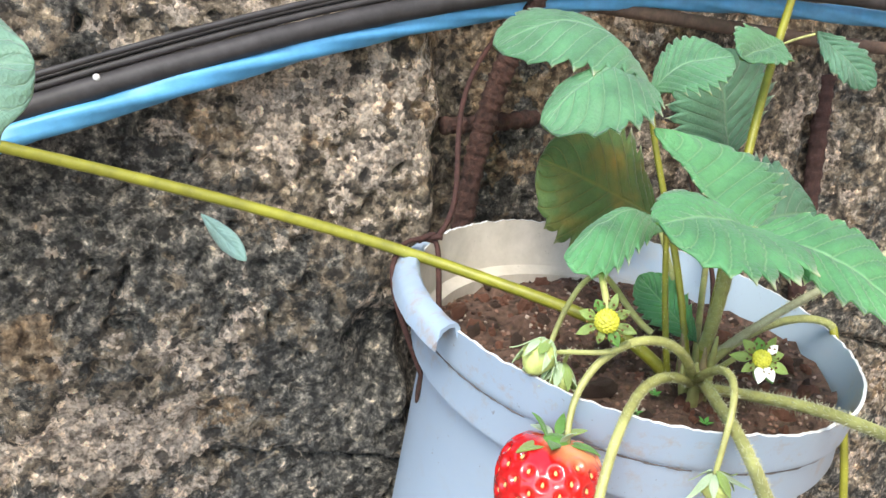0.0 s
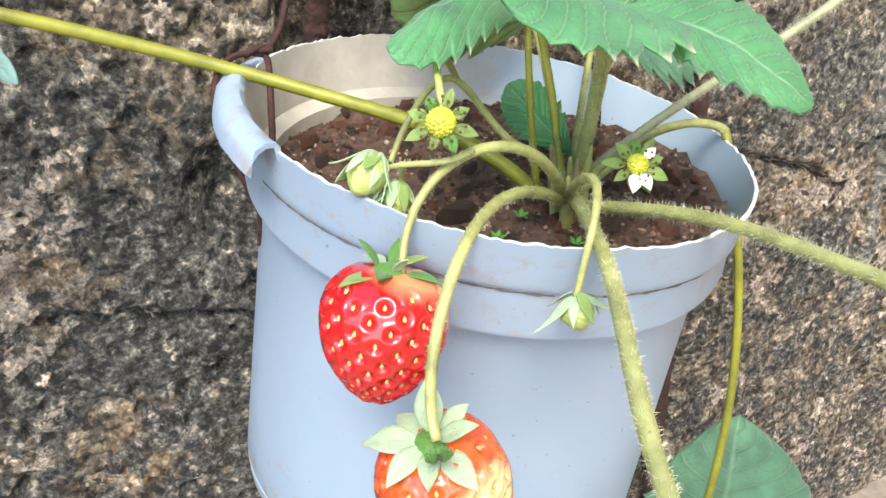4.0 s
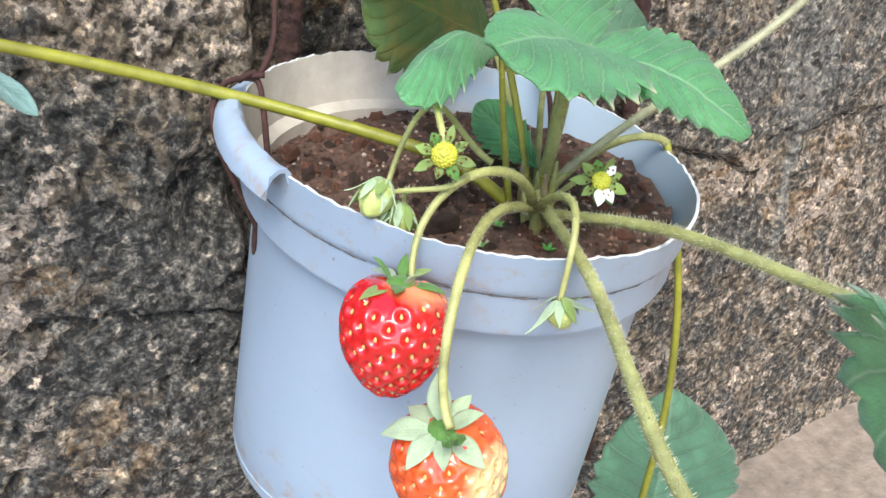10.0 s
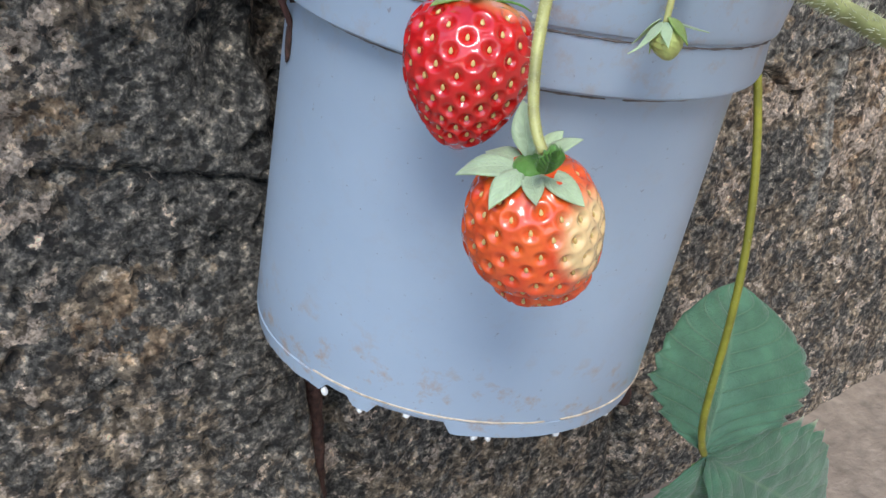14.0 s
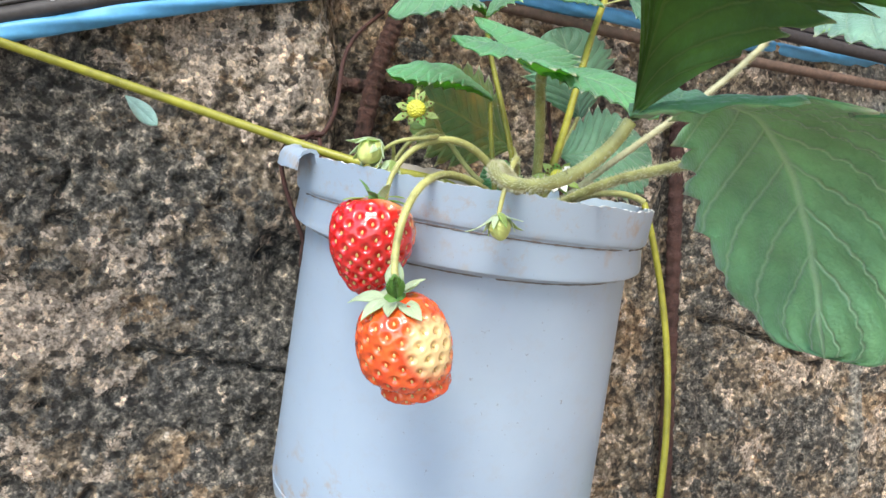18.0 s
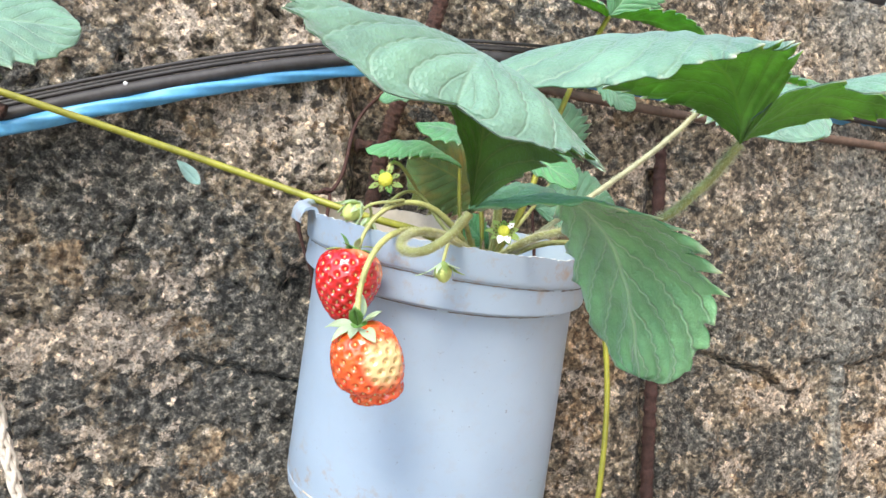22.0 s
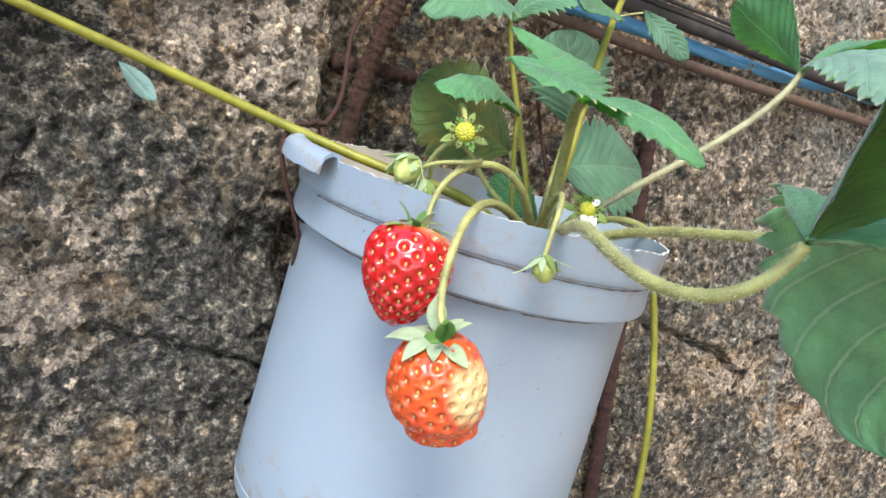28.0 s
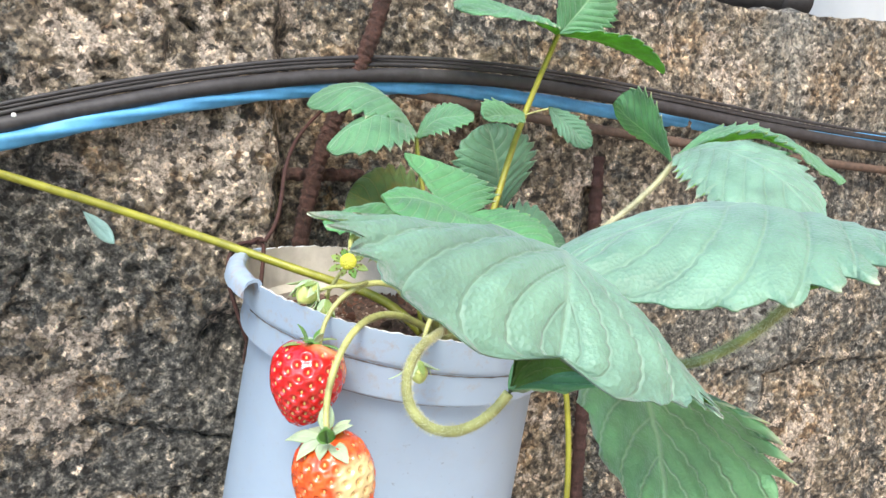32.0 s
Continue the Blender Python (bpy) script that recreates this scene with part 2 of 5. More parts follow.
def leaf_material(name, top, vein, rough=0.5, glow=0.35, blotch=None):
    """A leaf blade: lateral veins drawn from the blade's own (along, across) map, with light passing through."""
    mat, tree, bsdf = shader(name, rough)
    uv = tree.nodes.new("ShaderNodeUVMap").outputs["UV"]
    sep = tree.nodes.new("ShaderNodeSeparateXYZ")
    tree.links.new(uv, sep.inputs[0])
    along, across = sep.outputs[0], math_node(tree, "ABSOLUTE", math_node(tree, "SUBTRACT", sep.outputs[1], 0.5))
    ph = math_node(tree, "MULTIPLY", math_node(tree, "SUBTRACT", along, math_node(tree, "MULTIPLY", across, 0.62)), 9.0)
    saw = math_node(tree, "ABSOLUTE", math_node(tree, "SUBTRACT", math_node(tree, "FRACT", ph), 0.5))
    line = math_node(tree, "MULTIPLY", math_node(tree, "SUBTRACT", saw, 0.425), 13.0, True)
    midrib = math_node(tree, "MULTIPLY", math_node(tree, "SUBTRACT", 0.022, across), 60.0, True)
    mask = math_node(tree, "MAXIMUM", line, midrib, True)
    co = tree.nodes.new("ShaderNodeTexCoord").outputs["Object"]
    n1, n2 = noise_tex(tree, 70, 4, 0.6, co), noise_tex(tree, 900, 3, 0.7, co)
    lo, hi = tuple(c * 0.72 for c in top), tuple(c * 1.25 for c in top)
    col = ramp(tree, n1.outputs["Fac"], [(0.3, lo), (0.7, hi)]).outputs["Color"]
    if blotch:
        col = mix(tree, ramp(tree, noise_tex(tree, 45, 3, 0.5, co).outputs["Fac"], [(0.48, (0, 0, 0)), (0.66, (1, 1, 1))]).outputs["Color"], col, blotch)
    flank = math_node(tree, "MULTIPLY", math_node(tree, "SUBTRACT", saw, 0.30), 5.0, True)
    col = mix(tree, math_node(tree, "MULTIPLY", flank, 0.30), col, tuple(c * 0.45 for c in top))
    col = mix(tree, math_node(tree, "MULTIPLY", mask, 0.62), col, vein)
    # pale worn rim of the teeth
    rim = math_node(tree, "MULTIPLY", math_node(tree, "SUBTRACT", across, 0.514), 20.0, True)
    col = mix(tree, math_node(tree, "MULTIPLY", rim, 0.85), col, (0.62, 0.60, 0.48))
    tree.links.new(col, bsdf.inputs["Base Color"])
    net = node(tree, "ShaderNodeTexVoronoi", Scale=1100.0)
    tree.links.new(co, net.inputs["Vector"])
    hgt = math_node(tree, "ADD", math_node(tree, "MULTIPLY", net.outputs["Distance"], 0.5), math_node(tree, "MULTIPLY", n2.outputs["Fac"], 0.5))
    bump(tree, bsdf, math_node(tree, "SUBTRACT", hgt, math_node(tree, "MULTIPLY", mask, 0.9)), 0.55, 0.0008)
    bsdf.inputs["Specular IOR Level"].default_value = 0.45
    bsdf.inputs["Sheen Weight"].default_value = 0.30
    bsdf.inputs["Sheen Roughness"].default_value = 0.45
    out = tree.nodes["Material Output"]
    tr = tree.nodes.new("ShaderNodeBsdfTranslucent")
    warm = mix(tree, 1.0, col, (1.6, 1.8, 0.5, 1), "MULTIPLY")
    tree.links.new(warm, tr.inputs["Color"])
    ms = tree.nodes.new("ShaderNodeMixShader")
    ms.inputs[0].default_value = glow
    tree.links.new(bsdf.outputs[0], ms.inputs[1])
    tree.links.new(tr.outputs[0], ms.inputs[2])
    tree.links.new(ms.outputs[0], out.inputs["Surface"])
    return mat


def berry_material(name, ripe, ripe_dark, unripe, spots):
    """Berry skin; spots are (point, inner, outer) where it is unripe."""
    mat, tree, bsdf = shader(name, 0.22)
    co = tree.nodes.new("ShaderNodeTexCoord").outputs["Object"]
    n1 = noise_tex(tree, 150, 4, 0.6, co)
    col = ramp(tree, n1.outputs["Fac"], [(0.35, ripe_dark), (0.65, ripe)]).outputs["Color"]
    for point, inner, outer in spots:
        m = math_node(tree, "ADD", near(tree, co, point, inner, outer), math_node(tree, "MULTIPLY", math_node(tree, "SUBTRACT", n1.outputs["Fac"], 0.5), 0.5))
        col = mix(tree, ramp(tree, m, [(0.25, (0, 0, 0)), (0.8, (1, 1, 1))]).outputs["Color"], col, unripe)
    tree.links.new(col, bsdf.inputs["Base Color"])
    bsdf.inputs["Subsurface Weight"].default_value = 0.15
    bsdf.inputs["Subsurface Scale"].default_value = 1.0
    bsdf.inputs["Subsurface Radius"].default_value = (0.004, 0.0015, 0.001)
    bsdf.inputs["Coat Weight"].default_value = 1.0
    bsdf.inputs["Coat Roughness"].default_value = 0.04
    bump(tree, bsdf, noise_tex(tree, 900, 3, 0.6, co).outputs["Fac"], 0.08, 0.0004)
    return mat


def pot_material():
    mat, tree, bsdf = shader("pot_plastic", 0.36)
    co = tree.nodes.new("ShaderNodeTexCoord").outputs["Object"]
    n1, n2, n3 = noise_tex(tree, 18, 4, 0.6, co), noise_tex(tree, 420, 3, 0.7, co), noise_tex(tree, 120, 5, 0.7, co)
    col = ramp(tree, n1.outputs["Fac"], [(0.3, (0.298, 0.380, 0.488)), (0.7, (0.338, 0.420, 0.528))]).outputs["Color"]
    sep = tree.nodes.new("ShaderNodeSeparateXYZ")
    tree.links.new(co, sep.inputs[0])
    # dust on the rim bands and brown splashes towards the base
    grime = ramp(tree, n3.outputs["Fac"], [(0.53, (0, 0, 0)), (0.70, (1, 1, 1))]).outputs["Color"]
    rim = node(tree, "ShaderNodeMapRange", From_Min=-0.035, From_Max=-0.004, To_Min=0.0, To_Max=0.65)
    tree.links.new(sep.outputs[2], rim.inputs["Value"])
    foot = node(tree, "ShaderNodeMapRange", From_Min=-0.112, From_Max=-0.130, To_Min=0.0, To_Max=0.9)
    tree.links.new(sep.outputs[2], foot.inputs["Value"])
    amount = math_node(tree, "MULTIPLY", grime, math_node(tree, "ADD", math_node(tree, "ADD", rim.outputs[0], foot.outputs[0]), 0.12))
    col = mix(tree, amount, col, (0.34, 0.26, 0.2))
    spots = ramp(tree, n2.outputs["Fac"], [(0.685, (0, 0, 0)), (0.72, (1, 1, 1))]).outputs["Color"]
    col = mix(tree, math_node(tree, "MULTIPLY", spots, 0.55), col, (0.16, 0.12, 0.1))
    tree.links.new(col, bsdf.inputs["Base Color"])
    bump(tree, bsdf, n3.outputs["Fac"], 0.05, 0.0006)
    bsdf.inputs["Subsurface Weight"].default_value = 0.08
    bsdf.inputs["Subsurface Radius"].default_value = (0.003, 0.003, 0.003)
    rr = ramp(tree, n1.outputs["Fac"], [(0.3, (0.28, 0.28, 0.28)), (0.7, (0.45, 0.45, 0.45))])
    tree.links.new(rr.outputs["Color"], bsdf.inputs["Roughness"])
    return mat


WALL = wall_material()
GROUND = plain("dusty_concrete", (0.29, 0.24, 0.195), 0.95, 0.32, 70, bumps=0.8, distance=0.004)
POT = pot_material()
CREASE = plain("crease_line", (0.165, 0.145, 0.135), 0.9, 0.4, 300, bumps=0.3)
SOIL = plain("potting_soil", (0.115, 0.066, 0.047), 0.95, 0.7, 260, bumps=1.0, distance=0.003)
CLOD = plain("red_laterite", (0.20, 0.085, 0.052), 0.95, 0.5, 400, bumps=0.9, distance=0.0012)
RUST = plain("rust", (0.062, 0.028, 0.021), 0.95, 0.75, 300, 0.0, bumps=1.0, distance=0.0032)
WIRE = plain("rusty_wire", (0.060, 0.024, 0.019), 0.85, 0.5, 500, 0.2, bumps=0.8, distance=0.0005)
BLUE = plain("blue_cable_sheath", (0.09, 0.33, 0.60), 0.42, 0.14, 160, bumps=0.25, distance=0.0006)
BLACK = plain("black_cable_sheath", (0.030, 0.027, 0.029), 0.6, 0.5, 160, bumps=0.3, distance=0.0005)
BROWN = plain("brown_cable_sheath", (0.10, 0.062, 0.045), 0.75, 0.4, 220, bumps=0.5, distance=0.0006)
ROPE = plain("cotton_rope", (0.62, 0.55, 0.47), 0.9, 0.2, 500, bumps=0.6, distance=0.0005)
FLECK = plain("black_yarn", (0.03, 0.028, 0.026), 0.9, 0.3, 500)
WHITE_POT = plain("white_plastic", (0.72, 0.73, 0.75), 0.4, 0.05, 30, bumps=0.03)
STEM = plain("green_stem", (0.36, 0.36, 0.13), 0.5, 0.38, 120, bumps=0.35)
STEM_PALE = plain("pale_downy_stem", (0.43, 0.41, 0.25), 0.6, 0.32, 120, bumps=0.35)
RUNNER = plain("yellow_green_runner", (0.255, 0.250, 0.026), 0.45, 0.3, 120, bumps=0.3)
HAIR = plain("plant_hair", (0.62, 0.62, 0.42), 0.6, 0.1, 60, bumps=0.0)
LEAF = leaf_material("leaf_top", (0.120, 0.285, 0.145), (0.30, 0.50, 0.31), 0.46)
LEAF_NEW = leaf_material("young_leaf_top", (0.108, 0.300, 0.128), (0.29, 0.52, 0.28), 0.46)
# the sky's pale blue reflection is mixed into this leaf colour
LEAF_BLUE = leaf_material("sky_tinted_leaf_top", (0.165, 0.295, 0.22), (0.24, 0.385, 0.29), 0.42, 0.25)
LEAF_UNDER = leaf_material("leaf_underside", (0.24, 0.43, 0.14), (0.30, 0.46, 0.16), 0.55, 0.62)
# darker green for some of the back and low leaves
LEAF_DARK = leaf_material("dark_leaf_top", (0.085, 0.20, 0.12), (0.15, 0.27, 0.16), 0.45, 0.25)
LEAF_BACK = leaf_material("leaf_back", (0.20, 0.41, 0.20), (0.46, 0.62, 0.42), 0.45, 0.25)
# darker copy of the underside: the front leaf's shade is in its colour
LEAF_SHADE = leaf_material("leaf_shaded_underside", (0.105, 0.215, 0.05), (0.20, 0.27, 0.09), 0.55, 0.5)
LEAF_SCALE = leaf_material("scale_leaf", (0.17, 0.29, 0.27), (0.20, 0.33, 0.30), 0.5, 0.2)
LEAF_OLD = leaf_material("yellowing_leaf", (0.10, 0.165, 0.045), (0.22, 0.22, 0.05), 0.6, 0.3, (0.27, 0.19, 0.035))
SEPAL = leaf_material("sepal", (0.14, 0.32, 0.06), (0.16, 0.34, 0.08), 0.5)
SEPAL_PALE = leaf_material("pale_sepal", (0.46, 0.57, 0.38), (0.50, 0.60, 0.41), 0.5, 0.25)
PETAL = plain("white_petal", (0.82, 0.82, 0.78), 0.5, 0.06, 300, bumps=0.1)
YELLOW = plain("yellow_flower_heart", (0.52, 0.51, 0.045), 0.5, 0.3, 900, bumps=0.5, distance=0.0004)
STAMEN = plain("spent_stamen", (0.13, 0.075, 0.012), 0.7, 0.3, 300)
GREEN_FRUIT = plain("unripe_fruit", (0.44, 0.50, 0.16), 0.4, 0.2, 500, bumps=0.5, distance=0.0006)
SEED = plain("berry_seed", (0.66, 0.47, 0.17), 0.35, 0.25, 200, bumps=0.1)
BERRY_RED = berry_material("ripe_berry_skin", (0.57, 0.008, 0.009), (0.42, 0.003, 0.006), (0.72, 0.26, 0.12), [((0.004, -0.003, 0.018), 0.004, 0.0125), ((0.011, -0.004, 0.009), 0.002, 0.009)])
BERRY_PALE = berry_material("ripening_berry_skin", (0.70, 0.115, 0.020), (0.60, 0.050, 0.011), (0.70, 0.50, 0.25), [((0.0052, -0.0130, 0.0035), 0.0055, 0.0135)])
BOUNCE_PLASTER = plain("warm_bounce_plaster", (0.66, 0.47, 0.36), 0.9, 0.12, 8, bumps=0.3, distance=0.003)

def pot_inside_material():
    """Inside of the pot: dusty cream, its colour brightened for light through the plastic, over most of it, cleaner
    blue plastic towards one side.
    """
    mat, tree, bsdf = shader("dusty_pot_inside", 0.55)
    co = tree.nodes.new("ShaderNodeTexCoord").outputs["Object"]
    n1, n2 = noise_tex(tree, 90, 5, 0.65, co), noise_tex(tree, 600, 4, 0.7, co)
    dust = ramp(tree, n1.outputs["Fac"], [(0.3, (0.50, 0.45, 0.38)), (0.7, (0.66, 0.60, 0.52))]).outputs["Color"]
    at = math_node(tree, "ADD", _split(tree, co)[0], math_node(tree, "MULTIPLY", n1.outputs["Fac"], 0.05))
    col = mix(tree, ramp(tree, at, [(0.055, (0, 0, 0)), (0.085, (1, 1, 1))]).outputs["Color"], dust, (0.40, 0.50, 0.60))
    col = mix(tree, ramp(tree, n2.outputs["Fac"], [(0.66, (0, 0, 0)), (0.72, (0.7, 0.7, 0.7))]).outputs["Color"], col, (0.12, 0.07, 0.05))
    tree.links.new(col, bsdf.inputs["Base Color"])
    bump(tree, bsdf, n1.outputs["Fac"], 0.15, 0.0006)
    return mat


POT_INSIDE = pot_inside_material()
POT_EDGE = plain("torn_plastic_edge", (0.78, 0.79, 0.80), 0.5, 0.1, 200, bumps=0.2)
POT_SEAM = plain("worn_seam", (0.60, 0.50, 0.38), 0.6, 0.4, 300, bumps=0.2)
DARK_RUST = plain("dark_rust", (0.060, 0.028, 0.024), 0.9, 0.5, 260, 0.1, bumps=1.0, distance=0.002)
SEPAL_YELLOW = leaf_material("yellow_green_sepal", (0.30, 0.41, 0.12), (0.37, 0.46, 0.17), 0.5)
MOSS = plain("seedling_green", (0.10, 0.34, 0.06), 0.5, 0.2, 300, bumps=0.1)
SHEATH = plain("brownish_sheath", (0.30, 0.22, 0.12), 0.6, 0.3, 200, bumps=0.4)


def crumb_material():
    mat, tree, bsdf = shader("soil_crumb", 0.95)
    geo = tree.nodes.new("ShaderNodeNewGeometry")
    col = ramp(tree, geo.outputs["Random Per Island"], [(0.0, (0.045, 0.027, 0.021)), (0.45, (0.13, 0.072, 0.050)), (0.8, (0.22, 0.12, 0.085)), (1.0, (0.42, 0.34, 0.28))])
    tree.links.new(col.outputs["Color"], bsdf.inputs["Base Color"])
    return mat


CRUMB = crumb_material()

# ---- mesh helpers ----
def mesh_object(name, bm, material, parent=None, label="", smooth=True, sharp=0):
    me = bpy.data.meshes.new(name)
    bm.to_mesh(me)
    bm.free()
    if smooth:
        me.polygons.foreach_set("use_smooth", [True] * len(me.polygons))
    if sharp:
        me.set_sharp_from_angle(angle=radians(sharp))
    me.materials.append(material)
    ob = new(name, me)
    if parent is not None:
        ob.parent = parent
    if label:
        ob["label"] = label
    return ob


def part(name, bm, material, parent, label="", sharp=0):
    return mesh_object(name, bm, material, parent, label, True, sharp)


def lathe(bm, profile, steps=96):
    """Turn a list of (radius, height) about z."""
    rings = []
    for r, h in profile:
        rings.append([bm.verts.new((r * math.cos(a), r * math.sin(a), h)) for a in (2 * math.pi * i / steps for i in range(steps))])
    for lo, hi in zip(rings, rings[1:]):
        for i in range(steps):
            j = (i + 1) % steps
            bm.faces.new((lo[i], lo[j], hi[j], hi[i]))
    return rings


def bezier(ctrl, n):
    """Points along the Bezier curve of any number of control points."""
    k = len(ctrl) - 1
    out = []
    for i in range(n + 1):
        s = i / n
        p = Vector((0, 0, 0))
        for j, c in enumerate(ctrl):
            p += math.comb(k, j) * s**j * (1 - s) ** (k - j) * Vector(c)
        out.append(p)
    return out


def through_points(knots, n):
    """Points along a smooth curve that passes through all the knots."""
    k = [Vector(p) for p in knots]
    k = [k[0] * 2 - k[1]] + k + [k[-1] * 2 - k[-2]]
    out = []
    for i in range(n + 1):
        f = i / n * (len(k) - 3)
        j = min(int(f), len(k) - 4)
        t = f - j
        a, b, c, d = k[j:j + 4]
        out.append(0.5 * (2 * b + (c - a) * t + (2 * a - 5 * b + 4 * c - d) * t * t + (3 * b - a - 3 * c + d) * t ** 3))
    return out


def tube(bm, pts, radius, sides=10, wobble=0.0, cap=True):
    """A round tube along pts; radius is a number or a function of 0..1."""
    n = len(pts) - 1
    side = None
    rings = []
    for i, p in enumerate(pts):
        d = (pts[min(i + 1, n)] - pts[max(i - 1, 0)]).normalized()
        if side is None:
            side = d.orthogonal().normalized()
        side = (side - d * side.dot(d)).normalized()
        up = d.cross(side)
        r = radius(i / n) if callable(radius) else radius
        ring = []
        for k in range(sides):
            a = 2 * math.pi * k / sides
            rr = r * (1 + wobble * noise.noise(p * 300 + Vector((k, 0, 0))))
            ring.append(bm.verts.new(p + rr * (math.cos(a) * side + math.sin(a) * up)))
        rings.append(ring)
    for lo, hi in zip(rings, rings[1:]):
        for k in range(sides):
            bm.faces.new((lo[k], lo[(k + 1) % sides], hi[(k + 1) % sides], hi[k]))
    if cap:
        bm.faces.new(rings[0][::-1])
        bm.faces.new(rings[-1])


# ---- wall and ground ----
WALL_TOP = 0.205


def top_at(x):
    """The coping drops a little along the wall."""
    return WALL_TOP - 0.030 * step_up((x - 0.305) / 0.012) + 0.003 * noise.fractal(Vector((x * 45, 0, 4)), 1.0, 2.0, 3)


def joint_x(z):
    """Where the left block of the wall ends, height by height."""
    if z > -0.03:
        return 0.0275 if z > 0.02 else 0.014 + (z + 0.03) * 0.27
    return 0.014 + (-0.03 - z) * 0.05


def step_up(v):
    return 1 / (1 + math.exp(-max(-40.0, min(40.0, v))))


def wall_face(x, z):
    """Depth of the wall's face and its stains: dark, pale and rusty."""
    p = Vector((x, 0.0, z))
    jx = joint_x(z) + 0.004 * noise.noise(p * 60)
    s = step_up((x - jx) / 0.0022)
    y = 0.026 * s
    y += 0.008 * math.exp(-(((x - jx - 0.014) / 0.013) ** 2)) * (0.4 + 0.6 * (z < 0.06))
    y += 0.0050 * noise.fractal(p * 16, 1.0, 2.0, 3)
    y += 0.0022 * noise.fractal(p * 70 + Vector((5, 0, 0)), 0.9, 2.0, 3)
    r = noise.noise(p * 120 + Vector((0, 9, 0)))
    region = step_up((0.035 - x) * 60)
    y += 0.0065 * max(0.0, r - 0.18) * (0.6 + region)
    # cavity beside the pot, crack running down from it
    y += 0.017 * math.exp(-(((x - 0.002) / 0.015) ** 2) - ((z + 0.030) / 0.019) ** 2)
    c = z + 0.078 + 0.25 * (x + 0.02) + 0.006 * noise.noise(Vector((x * 60, 0, 3)))
    if -0.075 < x < 0.012:
        y += 0.006 * math.exp(-((c / 0.0016) ** 2))
    # block edge and crack on the right, with the block above standing proud
    c2 = z + 0.079 + 0.36 * (x - 0.279) * (x < 0.37) + (0.014 if x >= 0.37 else 0.0) + 0.008 * noise.noise(Vector((x * 35, 0, 8)))
    if x > 0.268:
        near_joint = step_up((x - 0.272) / 0.003)
        y += 0.007 * math.exp(-((c2 / 0.0019) ** 2)) * near_joint * (0.35 + 0.65 * (x < 0.375))
        y -= 0.005 * step_up(c2 / 0.002) * near_joint
    # joint with the right bar, cement drip
    y += 0.012 * math.exp(-(((x - 0.247) / 0.008) ** 2)) * (z < 0.05)
    y += 0.008 * math.exp(-(((x - 0.276) / 0.010) ** 2) - ((z + 0.130) / 0.02) ** 2)
    drip = math.exp(-(((x - 0.404 - 0.002 * noise.noise(Vector((z * 60, 0, 1)))) / 0.0065) ** 4)) * step_up((-0.092 - z) / 0.003) * step_up((z + 0.205) / 0.008)
    y -= 0.003 * drip
    # chipped pits
    d = noise.voronoi(p * 85 + Vector((noise.noise(p * 50), 0, noise.noise(p * 55))))[0][0]
    y += 0.0028 * max(0.0, 0.22 - d) * 4.0 * (0.5 + 0.5 * region)
    d = noise.voronoi(p * 46 + Vector((0.4 * noise.noise(p * 90), 0, 3 + 0.4 * noise.noise(p * 95))))[0][0]
    y += 0.055 * max(0.0, 0.16 - d) * region * (0.5 + step_up((z - 0.015) / 0.02))
    d = noise.voronoi(Vector((x * 88 + 0.7 * noise.noise(p * 70), 5.0, z * 120 + 0.7 * noise.noise(p * 75))))[0][0]
    y += 0.020 * max(0.0, 0.24 - d) * (0.35 + 0.65 * step_up((z - 0.01) / 0.015)) * (0.45 + 0.55 * region)
    dark = pale = rust = 0.0
    grey = drip + 0.55 * math.exp(-(((x - 0.405) / 0.03) ** 2)) * step_up((z + 0.095) / 0.01) + 0.25 * step_up((x - 0.29) / 0.02) * step_up((z + 0.09) / 0.01)
    for bx, bz, rx, rz, d, pl, ru in STAINS:
        w = math.exp(-(((x - bx) / rx) ** 2) - ((z - bz) / rz) ** 2)
        dark, pale, rust = dark + w * d * 0.95, pale + w * pl * 1.55, rust + w * ru
    return y, (dark, pale, max(0.0, rust), min(1.0, grey))


